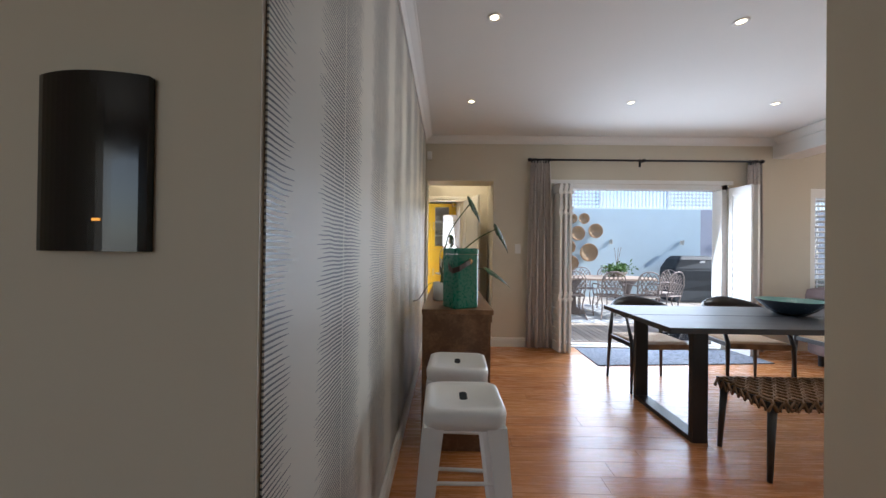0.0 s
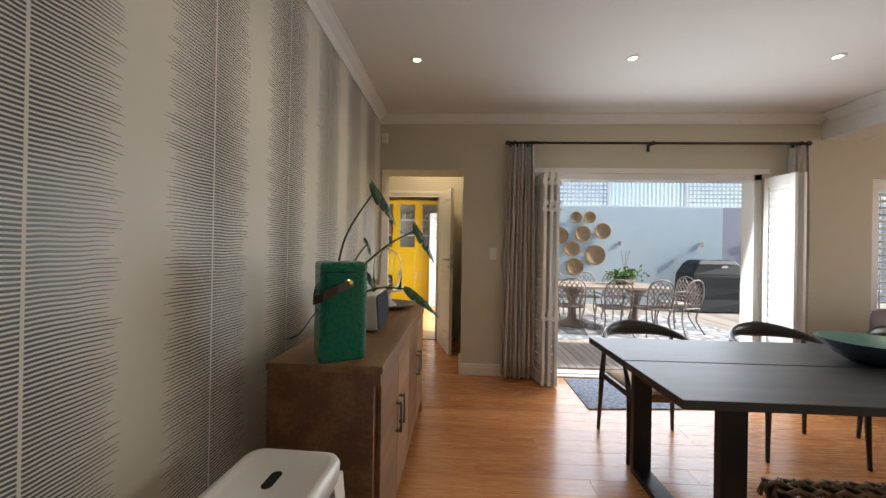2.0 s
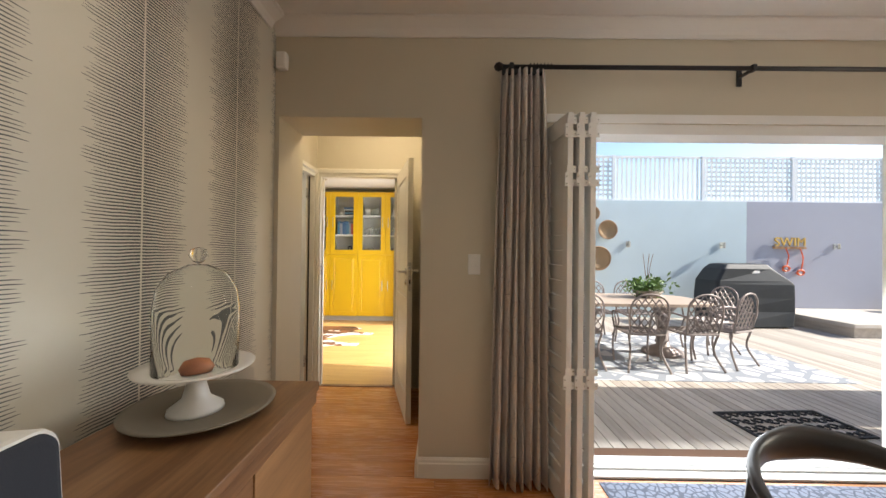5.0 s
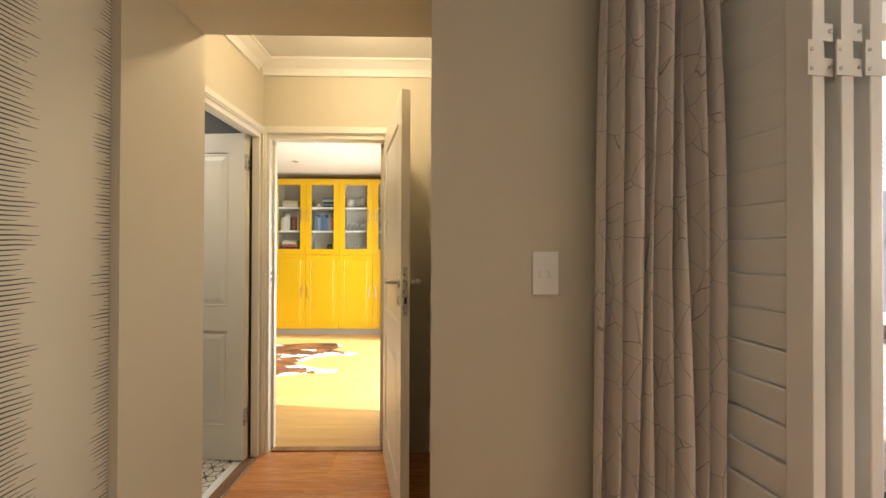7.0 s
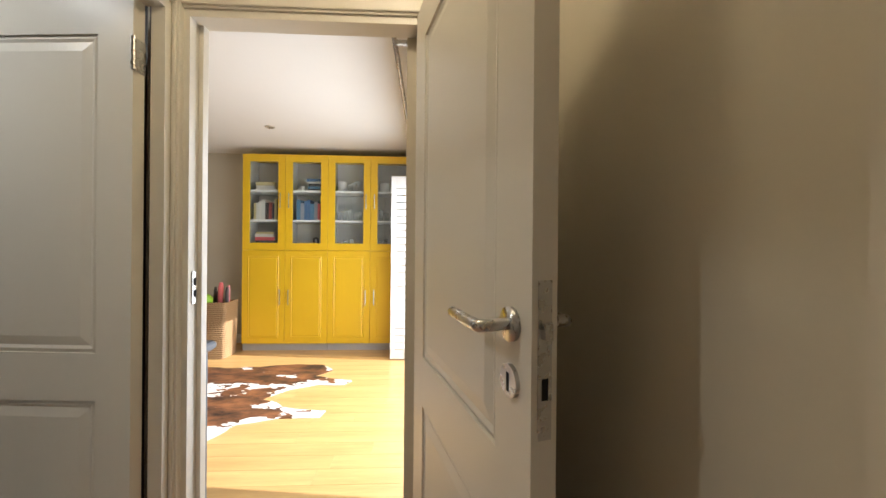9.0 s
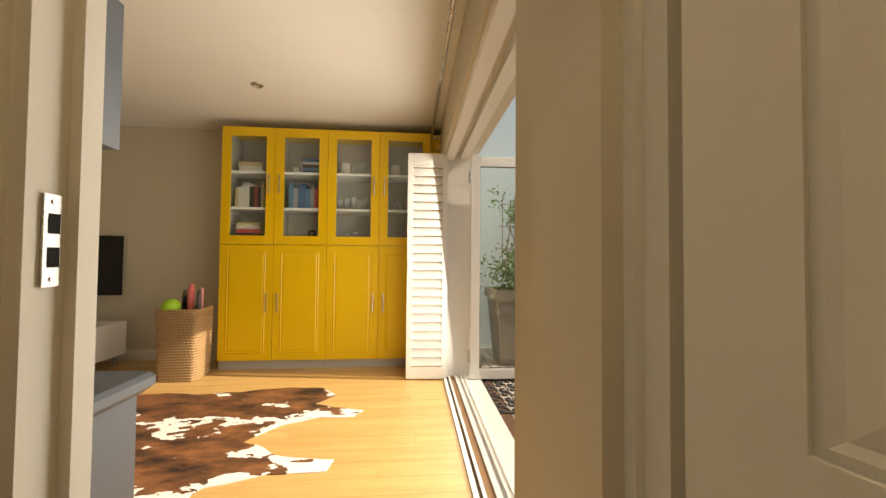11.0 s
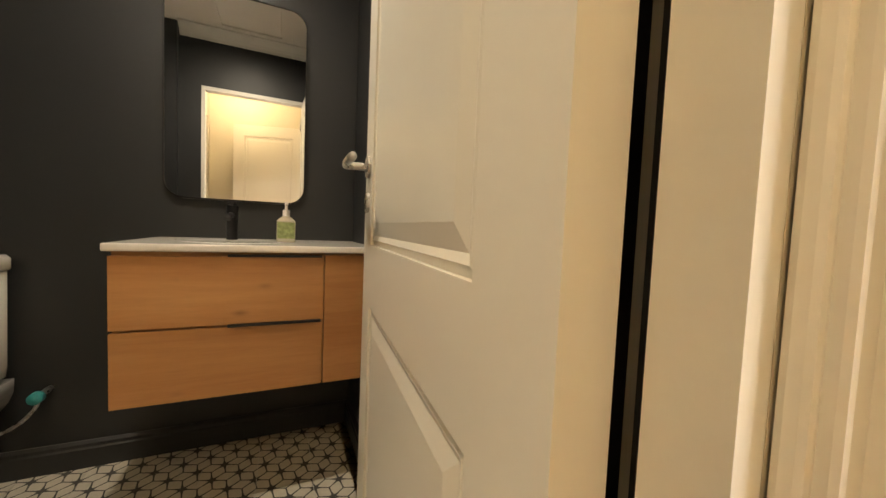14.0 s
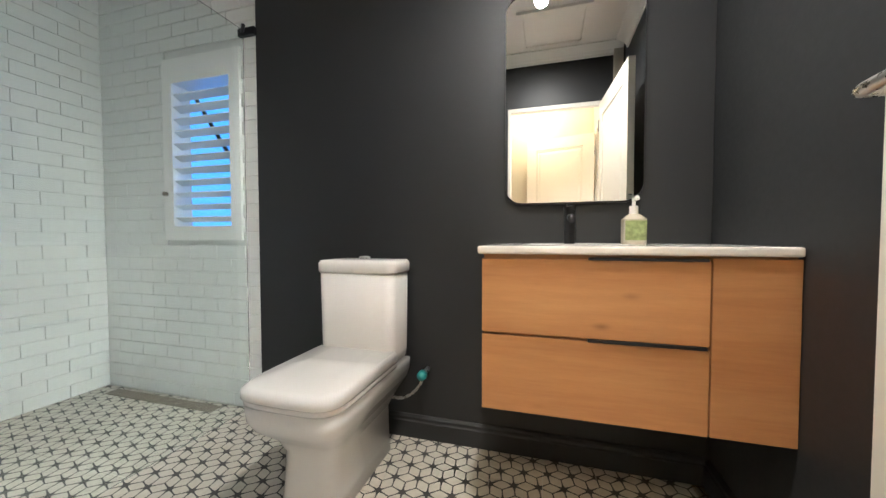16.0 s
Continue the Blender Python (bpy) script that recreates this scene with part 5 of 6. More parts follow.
isl = thing("kitchen_counter", "blue-grey kitchen counter with a bullnose top", "counter", -0.46, 7.802, 0)
IZ = 0.84
part("top", loft([rrect(-0.85, 0.175, w, d, 0.02, z, 4) for w, d, z in ((1.70, 0.31, IZ - 0.045), (1.73, 0.34, IZ - 0.03), (1.73, 0.34, IZ - 0.01), (1.71, 0.32, IZ))]), GREYP, isl, smooth=False)
part("cabinet_body", box(-1.66, -0.03, 0.0, 0.30, 0.08, IZ - 0.046), GREYP, isl)
part("plinth", box(-1.6, -0.06, 0.0, 0.27, 0, 0.08), BLACKM, isl)
part("end_panel", box(-0.03, -0.012, 0.0, 0.31, 0.0, IZ - 0.046, 0.002), GREYP, isl)
HOODZ = 1.42
hd = thing("extractor_hood", "dark blue-grey box hood hanging from the ceiling", "extractor hood", -1.1, 8.02, HOODZ)
part("canopy", box(-0.45, 0.45, -0.19, 0.25, 0, 0.42, 0.004), GREYP, hd)
part("duct", box(-0.14, 0.14, -0.13, 0.13, 0.42, YC - HOODZ - 0.001, 0.003), GREYP, hd)
part("filter", box(-0.40, 0.40, -0.15, 0.21, -0.004, -0.0005), CHROME, hd)
gc = thing("ghost_chair", "clear moulded plastic chair beside the counter", "chair", -1.75, 9.0, 0, 200)
gb_ = part("back", loft([[(x, 0.2 + 0.02 * math.cos(x * 6), z), (x, 0.208 + 0.02 * math.cos(x * 6), z)] + [(x, 0.208 + 0.02 * math.cos(x * 6), z + 0.001)] for x, z in ((-0.2, 0.45), (0.2, 0.45))]), GLASS, gc)
hoop = [(0.2 * math.cos(radians(a)), 0.2, 0.62 + 0.26 * math.sin(radians(a))) for a in range(0, 181, 12)]
part("hoop", tube([(0.2, 0.18, 0.42)] + hoop + [(-0.2, 0.18, 0.42)], 0.016, 10), GLASS, gc, smooth=True)
part("seat", box(-0.2, 0.2, -0.22, 0.2, 0.42, 0.445, 0.01), GLASS, gc)
for sx in (-1, 1):
    for sy in (-1, 1):
        part("leg", tube([(sx * 0.19, sy * 0.2, 0), (sx * 0.17, sy * 0.18, 0.42)], 0.016, 10), GLASS, gc, smooth=True)

# cowhide: four legs, neck and tail on a ragged outline
hide_pts = []
key = [(-1.28, 0.12), (-1.22, 0.42), (-1.3, 0.62), (-1.1, 0.66), (-0.75, 0.5), (-0.4, 0.56), (-0.1, 0.5), (0.25, 0.56), (0.55, 0.62), (0.85, 0.6), (0.98, 0.42), (0.86, 0.26), (1.12, 0.16), (1.25, 0.12), (1.2, 0.02), (0.95, 0.03), (0.72, -0.08), (0.6, -0.28), (0.85, -0.44), (1.18, -0.52), (1.16, -0.62), (0.86, -0.62), (0.6, -0.72), (0.5, -0.95), (0.3, -1.1), (0.05, -0.98), (-0.1, -0.75), (-0.5, -0.7), (-0.9, -0.8), (-1.15, -0.72), (-1.05, -0.4), (-1.2, -0.15)]
for i, p in enumerate(key):
    q = key[(i + 1) % len(key)]
    for k in range(6):
        u = k / 6
        x, y = p[0] + (q[0] - p[0]) * u, p[1] + (q[1] - p[1]) * u
        n_ = noise.noise((x * 9, y * 9, 1)) * 0.02
        hide_pts.append((x + n_, y + noise.noise((x * 8, y * 8, 5)) * 0.022))
hide = thing("cowhide_rug", "brown and white cowhide rug lying on the floor", "rug", -1.42, 9.74, 0.001)
part("hide", outline(hide_pts, 0.0, 0.006), cowhide(), hide)

sh = louvre_panel("folding_shutter", "white louvred shutter leaf opened into the room", 0.50, 10.50, 177.5, 0.375, 2.09, group="folded shutters", tilt=22)
part("latch", many(box(0.345, 0.372, 0.015, 0.022, 0.98, 1.10, 0.002), box(0.35, 0.367, 0.022, 0.034, 1.02, 1.06, 0.003)), WHITE, sh, "white shutter latch")
gd = thing("glass_door", "white framed glass door swung out onto the deck", "door", 0.71, 10.46, 0.02, -1)
part("frame", many(box(0, 0.085, -0.022, 0.022, 0, 2.05, 0.004), box(0.73, 0.815, -0.022, 0.022, 0, 2.05, 0.004), box(0.085, 0.73, -0.022, 0.022, 0, 0.09, 0.003), box(0.085, 0.73, -0.022, 0.022, 1.96, 2.05, 0.003)), WHITE, gd)
part("gasket", many(box(0.085, 0.089, -0.012, 0.012, 0.09, 1.96), box(0.726, 0.73, -0.012, 0.012, 0.09, 1.96), box(0.089, 0.726, -0.012, 0.012, 0.09, 0.094), box(0.089, 0.726, -0.012, 0.012, 1.956, 1.96)), BLACKM, gd)
part("pane", box(0.09, 0.725, -0.004, 0.004, 0.095, 1.955), GLASS, gd).visible_shadow = False
lever(gd, 0.775, -0.022, 1.02, -1, -1)
part("lock_plate", box(0.757, 0.793, -0.026, -0.022, 0.86, 1.1, 0.002), CHROME, gd)
for z in (0.15, 1.8):
    part("hinge", cyl((-0.01, -0.02, z), (-0.01, -0.02, z + 0.12), 0.012, seg=12), CHROME, gd)
rl = thing("curtain_rail", "steel curtain rail above the folding doors", "curtain rail", 0.36, 9.5, 2.36)
part("pole", cyl((0, -1.3, 0), (0, 1.36, 0), 0.014), CHROME, rl, smooth=True)
for y in (-1.2, 1.33):
    part("bracket", many(box(0.0, 0.099, y - 0.012, y + 0.012, -0.01, 0.01), box(0.085, 0.099, y - 0.02, y + 0.02, -0.04, 0.04)), CHROME, rl)
sw2 = thing("wall_bracket", "small brass bracket on the cabinet side", "bracket", 0.44, 10.87, 2.28)
part("plate", box(-0.03, 0.018, -0.01, 0.05, -0.03, 0.02, 0.003), BRASS, sw2)

# ---- bathroom ----
vn = thing("vanity_unit", "wall-hung oak veneer vanity with two drawers and a side door", "vanity", -1.52, 6.94, 0)
part("carcass", box(-0.498, -0.02, 0.005, 0.78, 0.43, 0.893), VAN, vn)
for z0, z1 in ((0.425, 0.652), (0.66, 0.880)):
    d = part("drawer_front", box(-0.02, 0.0, 0.002, 0.592, z0, z1, 0.0015), VAN, vn)
    part("pull", box(-0.004, 0.008, 0.30, 0.585, z1 - 0.001, z1 + 0.007, 0.001), BLACKM, d, "black edge pull")
part("side_door", box(-0.02, 0.0, 0.596, 0.78, 0.425, 0.888, 0.0015), VAN, vn)
vt = thing("washbasin", "white ceramic vanity top with an integral basin", "basin", -1.52, 6.93, 0.894)
part("slab", box(-0.498, 0.012, 0.0, 0.788, 0, 0.024, 0.006), CERAM, vt)
part("basin", lathe([(0.17, 0.025), (0.165, 0.027), (0.15, 0.0245), (0.0, 0.0243)], 40, -0.22, 0.3), CERAM, vt, smooth=True)
tp = thing("basin_tap", "matt black basin mixer tap", "tap", -1.88, 7.21, 0.918)
part("body", many(cyl((0, 0, 0), (0, 0, 0.13), 0.021, seg=24), cyl((0, 0, 0.13), (0, 0, 0.137), 0.023, seg=24)), BLACKM, tp, smooth=False)
part("spout", tube([(0, 0, 0.1), (0.11, 0, 0.095), (0.125, 0, 0.085)], 0.012, 10), BLACKM, tp, smooth=True)
part("lever_handle", box(-0.01, 0.07, -0.012, 0.012, 0.139, 0.148, 0.003), BLACKM, tp)
so = thing("soap_bottle", "clear soap dispenser with a green leafy label and pump", "soap dispenser", -1.80, 7.41, 0.918)
part("bottle", loft([rrect(0, 0, w, w, 0.012, z, 4) for w, z in ((0.066, 0.0), (0.07, 0.006), (0.07, 0.085), (0.04, 0.1), (0.028, 0.104))]), mat("cloudy_soap", (0.55, 0.5, 0.4), 0.15), so)
part("label", box(0.0352, 0.0362, -0.032, 0.032, 0.015, 0.08), mat("leaf_label", (0.34, 0.40, 0.16), 0.6, var=0.9, scale=60), so)
part("pump", many(cyl((0, 0, 0.104), (0, 0, 0.13), 0.014, seg=14), cyl((0, 0, 0.13), (0, 0, 0.15), 0.006, seg=10), tube([(0, 0, 0.152), (0.045, 0.0, 0.155), (0.05, 0, 0.148)], 0.007, 8)), CERAM, so)
mr = thing("wall_mirror", "tall rounded mirror in a thin black frame", "mirror", BX + 0.001, 7.22, 1.515)
MW, MH = 0.54, 0.87
def rr_yz(w, h, r, x, n=8):
    return [(x, p[0], p[1]) for p in rrect(0, 0, w, h, r, 0, n)]
part("frame", loft([rr_yz(MW, MH, 0.075, 0.0), rr_yz(MW, MH, 0.075, 0.022), rr_yz(MW - 0.012, MH - 0.012, 0.07, 0.022), rr_yz(MW - 0.012, MH - 0.012, 0.07, 0.012)]), BLACKM, mr)
part("glass", loft([rr_yz(MW - 0.014, MH - 0.014, 0.069, 0.013), rr_yz(MW - 0.014, MH - 0.014, 0.069, 0.0165)]), MIRROR, mr)

wc = thing("toilet", "white ceramic close-coupled toilet with a closed lid", "toilet", -1.985, 6.35, 0)
part("cistern", loft([rrect(0.105, 0, 0.17 + k, 0.325 + k, 0.04, z, 5) for k, z in ((0.015, 0.415), (0.022, 0.45), (0.03, 0.79))]), CERAM, wc, smooth=True)
part("cistern_lid", loft([rrect(0.105, 0, w, w + 0.16, 0.04, z, 5) for w, z in ((0.205, 0.792), (0.21, 0.80), (0.21, 0.832), (0.195, 0.845), (0.1, 0.848))]), CERAM, wc, smooth=True)
part("flush_button", lathe([(0, 0.862), (0.024, 0.86), (0.026, 0.849)], 20, 0.105, 0), CHROME, wc, smooth=True)
def dee(w, l0, l1, z, n=18):
    """A D-shaped ring: straight at the wall, round at the front."""
    pts = [(l0, -w / 2, z), (l0, w / 2, z)]
    fl = l1 - w * 0.5
    for k in range(n + 1):
        a = radians(90 - 180 * k / n)
        e = 0.42
        pts.append((fl + (l1 - fl) * abs(math.cos(a)) ** e, w / 2 * math.copysign(abs(math.sin(a)) ** e, math.sin(a)), z))
    return pts
part("bowl", loft([dee(w, a, c, z) for w, a, c, z in ((0.235, 0.10, 0.545, 0.0), (0.222, 0.10, 0.53, 0.06), (0.215, 0.10, 0.52, 0.2), (0.26, 0.06, 0.55, 0.255), (0.335, 0.03, 0.62, 0.315), (0.355, 0.02, 0.64, 0.35), (0.36, 0.02, 0.645, 0.40))]), CERAM, wc, smooth=True)
part("seat", loft([dee(w, 0.18, c, z) for w, c, z in ((0.365, 0.638, 0.403), (0.372, 0.645, 0.41), (0.372, 0.645, 0.422))]), CERAM, wc, smooth=True)
part("lid", loft([dee(w, 0.18, c, z) for w, c, z in ((0.372, 0.647, 0.425), (0.378, 0.655, 0.432), (0.376, 0.652, 0.458), (0.35, 0.622, 0.470), (0.2, 0.5, 0.474))]), CERAM, wc, smooth=True)
vv_ = thing("angle_valve", "chrome stop valve with a turquoise knob and braided hose", "valve", BX + 0.002, 6.60, 0.33)
part("valve_body", cyl((0, 0, 0), (0.07, 0, 0), 0.011, seg=12), CHROME, vv_, smooth=True)
part("knob", lathe([(0, 0.02), (0.02, 0.016), (0.022, -0.01), (0, -0.014)], 16), mat("turquoise_plastic", (0.03, 0.32, 0.34), 0.4), vv_, smooth=True, m=pose(0.085, 0, 0, 0, 90, 0))
part("hose", tube(spline([(0.05, 0, 0), (0.06, -0.03, -0.07), (0.07, -0.1, -0.12), (0.09, -0.18, -0.09), (0.1, -0.19, 0.08)], 6), 0.007, 8), CHROME, vv_, smooth=True)

sg = thing("shower_screen", "frameless clear glass shower screen", "shower screen", -1.45, 5.56, 0)
part("pane", box(-0.565, 0.60, -0.005, 0.005, 0.004, 2.05), glass("shower_glass", (0.93, 0.985, 0.97)), sg).visible_shadow = False
part("support_bar", many(cyl((-0.56, 0.0, 2.03), (-0.50, 0.07, 2.03), 0.009, seg=10), box(-0.569, -0.545, -0.02, 0.09, 2.01, 2.05, 0.003)), BLACKM, sg)
dr = thing("shower_drain", "dark steel linear shower drain", "drain", -1.95, 4.98, 0.001)
part("grate", box(-0.035, 0.035, -0.41, 0.41, 0, 0.004), STONE, dr)
win2 = struct("window_2", many(box(BX - 0.1, BX + 0.012, SW0, SW0 + 0.07, SZ0, SZ1), box(BX - 0.1, BX + 0.012, SW1 - 0.07, SW1, SZ0, SZ1), box(BX - 0.1, BX + 0.012, SW0 + 0.07, SW1 - 0.07, SZ0, SZ0 + 0.08), box(BX - 0.1, BX + 0.012, SW0 + 0.07, SW1 - 0.07, SZ1 - 0.14, SZ1)), WHITE, "white bathroom window with plantation shutter slats")
sm = mesh("slat", moved(box(-0.003, 0.003, SW0 + 0.07, SW1 - 0.07, -0.026, 0.026), Matrix.Rotation(0, 4, 'Y')), WHITE)
for i in range(11):
    o = new("slat", sm)
    o.parent = win2
    o.matrix_basis = pose(BX - 0.02, 0, SZ0 + 0.12 + i * 0.071, 0, 62, 0)
part("burglar_bar", many(tube([(BX - 0.09, SW0 + 0.1, SZ1 - 0.15), (BX - 0.09, SW1 - 0.12, SZ0 + 0.4)], 0.012, 6), box(BX - 0.1, BX - 0.08, SW0 + 0.17, SW1 - 0.07, SZ0 + 0.40, SZ0 + 0.42)), BLACKM, win2)
part("pane", box(BX - 0.125, BX - 0.12, SW0, SW1, SZ0, SZ1), GLASS, win2).visible_shadow = False
kn = thing("shutter_knob", "small dark knob on the window frame", "knob", BX + 0.012, SW0 + 0.02, 1.2)
part("knob", cyl((0, 0, 0), (0.02, 0, 0), 0.012, seg=12), STONE, kn)
# flat sheet that glows blue, in place of the neighbour's wall
struct("backdrop_bathroom", box(-3.3, -3.2, 3.4, 7.2, -0.1, 3.6), emit("glowing_blue_backdrop", (0.1, 0.38, 1.0), 0.24), "glowing plain blue backdrop outside the bathroom window")

# ---- courtyard ----
DZ = -0.012
ot = thing("patio_table", "long stone-topped patio table on a cast pedestal", "table", 3.35, 9.0, DZ)
part("tabletop", outline([(1.0 * math.copysign(abs(math.cos(radians(a))) ** 0.5, math.cos(radians(a))), 0.55 * math.copysign(abs(math.sin(radians(a))) ** 0.5, math.sin(radians(a)))) for a in range(0, 360, 10)], 0.70, 0.735, 0.006), mat("travertine", (0.48, 0.38, 0.3), 0.6, var=0.2, scale=9), ot)
for x in (-0.55, 0.55):
    part("pedestal", lathe([(0.0, 0), (0.26, 0.0), (0.24, 0.05), (0.08, 0.12), (0.06, 0.4), (0.1, 0.55), (0.22, 0.70)], 20, x, 0), IRON, ot, smooth=True)
pb = thing("planter_bowl", "low planter with leafy green succulents on the patio table", "planter", 3.75, 9.1, DZ + 0.736)
part("bowl", lathe([(0, 0), (0.12, 0), (0.2, 0.1), (0.19, 0.1), (0, 0.08)], 24), STONE, pb, smooth=True)
fb = bmesh.new()
rg_ = random.Random(8)
def leafs(fb, n, cx, cy, cz, sx, sy, sz, l, rng_):
    for _ in range(n):
        c = Vector((cx + rng_.gauss(0, sx), cy + rng_.gauss(0, sy), cz + rng_.gauss(0, sz)))
        d = Vector((rng_.uniform(-1, 1), rng_.uniform(-1, 1), rng_.uniform(-0.5, 1))).normalized()
        s = d.cross(Vector((rng_.uniform(-1, 1), rng_.uniform(-1, 1), 0.3))).normalized()
        ll = l * rng_.uniform(0.6, 1.3)
        v = [fb.verts.new(c), fb.verts.new(c + d * ll * 0.5 + s * ll * 0.22), fb.verts.new(c + d * ll), fb.verts.new(c + d * ll * 0.5 - s * ll * 0.22)]
        fb.faces.new(v)
leafs(fb, 380, 0, 0, 0.16, 0.12, 0.1, 0.05, 0.08, rg_)
part("foliage", fb, FOLI, pb)
part("twigs", many(*[tube(spline([(0, 0, 0.1), (0.03 * k, 0.02, 0.4), (0.06 * k, 0.01, 0.6)], 4), 0.004, 5) for k in (-1, 0.4, 1.3)]), CANE, pb)


def patio_chair():
    c = thing("patio_chair", "taupe cast metal patio chair with a lattice back", "chair", 0, 0, 0, 0, "patio chairs")
    back = [(0.21 * math.cos(radians(a)), 0.24 + 0.03 * math.sin(radians(a)), 0.62 + 0.26 * math.sin(radians(a)) ** 0.6) for a in range(0, 181, 15)]
    part("back_frame", tube([(0.19, 0.2, 0.43)] + back + [(-0.19, 0.2, 0.43)], 0.011, 8), IRON, c, smooth=True)
    lat = bmesh.new()
    for k in range(-4, 5):
        for s in (-1, 1):
            pts = []
            for q in range(9):
                z = 0.45 + 0.42 * q / 8
                x = k * 0.075 + s * (q / 8 - 0.5) * 0.3
                lim = 0.2 if z < 0.7 else 0.2 * math.sqrt(max(0, 1 - ((z - 0.68) / 0.2) ** 2))
                if abs(x) <= lim + 0.005:
                    pts.append((x, 0.205 + 0.06 * (z - 0.45), z))
            if len(pts) > 1:
                join(lat, tube(pts, 0.0075, 5))
    part("lattice", lat, IRON, c)
    part("seat_rim", tube([(p[0], p[1], 0.42) for p in rrect(0, 0, 0.42, 0.42, 0.08, 0.42)], 0.012, 6, True), IRON, c)
    for k in range(7):
        part("seat_bar", tube([(-0.19, -0.18 + 0.06 * k, 0.42), (0.19, -0.18 + 0.06 * k, 0.42)], 0.008, 4), IRON, c)
        part("seat_bar", tube([(-0.18 + 0.06 * k, -0.19, 0.424), (-0.18 + 0.06 * k, 0.19, 0.424)], 0.008, 4), IRON, c)
    for sx in (-1, 1):
        part("leg", tube(spline([(sx * 0.2, 0.19, 0.42), (sx * 0.17, 0.16, 0.22), (sx * 0.23, 0.26, 0.0)], 5), 0.013, 7), IRON, c, smooth=True)
        part("leg", tube(spline([(sx * 0.2, -0.19, 0.42), (sx * 0.21, -0.24, 0.2), (sx * 0.2, -0.21, 0.0)], 5), 0.013, 7), IRON, c, smooth=True)
        part("armrest", tube(spline([(sx * 0.2, 0.22, 0.62), (sx * 0.25, 0.0, 0.64), (sx * 0.24, -0.18, 0.6), (sx * 0.21, -0.19, 0.42)], 5), 0.012, 7), IRON, c, smooth=True)
    return c


pc = patio_chair()
pc.matrix_basis = pose(3.27, 8.42, DZ + 0.006, 0, 0, 176)
for x, y, a in ((3.88, 8.45, 184), (4.42, 8.62, 205), (2.6, 8.5, 172), (2.75, 9.75, 4), (3.35, 9.8, -3), (3.95, 9.8, 2), (4.62, 9.15, -80)):
    copy_thing(pc, pose(x, y, DZ + 0.006, 0, 0, a))
og = thing("patio_rug", "grey and white patterned outdoor rug", "rug", 3.6, 8.95, DZ)
part("weave", outline([(-2.0, -1.0), (1.75, -1.0), (1.75, 1.25), (-2.0, 1.25)], 0.0, 0.005), ORUG, og)
bq = thing("covered_barbecue", "barbecue under a black fabric cover", "barbecue", 6.62, 11.0, DZ)
cov = loft([[(x + 0.015 * math.sin(7 * x + z * 9), y + 0.025 * math.sin(11 * x + 4 * z), z) for x, y, z in rrect(cx, 0, w, d, 0.05, z, 3)] for cx, w, d, z in ((0, 1.46, 0.64, 0.03), (0.01, 1.42, 0.62, 0.3), (0, 1.43, 0.63, 0.55), (0, 1.40, 0.62, 0.80), (-0.02, 1.34, 0.6, 0.86), (-0.1, 0.95, 0.54, 1.08), (-0.1, 0.82, 0.46, 1.16), (-0.1, 0.7, 0.34, 1.175))])
part("cover", cov, COVER, bq)
part("badge", box(-0.1, 0.1, -0.262, -0.255, 1.0, 1.05), WHITE, bq)
for x in (-0.6, 0.6):
    part("wheel", cyl((x, -0.22, 0.04), (x, 0.22, 0.04), 0.04, seg=14), BLACKM, bq)
for x, z, r in ((3.70, 2.16, 0.13), (4.03, 2.16, 0.14), (3.86, 1.75, 0.19), (4.35, 1.82, 0.19), (3.60, 1.37, 0.19), (4.17, 1.22, 0.24), (3.68, 0.92, 0.2), (3.3, 1.7, 0.2)):
    w_ = thing("wall_plate", "round woven basket plate hung on the garden wall", "wall plate", x, 11.69, z, group="woven wall plates")
    part("dish", moved(lathe([(0, 0.02), (r * 0.3, 0.02), (r * 0.35, 0.03), (r * 0.8, 0.045), (r, 0.065), (r, 0.055), (r * 0.75, 0.03), (0, 0.0)], 28), Matrix.Rotation(radians(90), 4, 'X')), woven("plate_weave", (0.16, 0.09, 0.04), (0.52, 0.36, 0.2), 0.05, 0.05), w_, smooth=True)
    part("rim", moved(tube([(r * math.cos(a * math.pi / 16), r * math.sin(a * math.pi / 16), 0.06) for a in range(32)], 0.012, 6, True), Matrix.Rotation(radians(90), 4, 'X')), SIDEB, w_, smooth=True)
for x in (4.78, 6.74, 9.1):
    l_ = thing("wall_light", "small steel up-down wall light on the garden wall", "wall light", x, 11.69, 1.52, group="garden wall lights")
    part("back_plate", box(-0.03, 0.03, -0.015, 0.0, -0.06, 0.06, 0.003), CHROME, l_)
    part("arm", cyl((0, -0.015, 0), (0, -0.09, 0), 0.01, seg=8), CHROME, l_)
    part("lamp_head", cyl((0, -0.09, -0.06), (0, -0.09, 0.06), 0.025, seg=14), CHROME, l_)
sn = thing("swim_sign", "wooden sign with the letters SWIM and orange hooks", "sign", 8.15, 11.69, 1.52)
fc = bpy.data.curves.new("letters", 'FONT')
fc.body, fc.size, fc.extrude, fc.align_x = "SWIM", 0.26, 0.012, 'CENTER'
tmp = new("letters", fc)
me_ = bpy.data.meshes.new_from_object(tmp.evaluated_get(bpy.context.evaluated_depsgraph_get()))
bpy.data.objects.remove(tmp)
lo_ = new("letters", me_)
me_.materials.append(BRASS)
lo_.parent = sn
lo_.matrix_basis = pose(0, -0.03, 0, 90, 0, 0)
part("board", box(-0.34, 0.34, -0.03, 0, -0.06, -0.01, 0.004), SIDEB, sn)
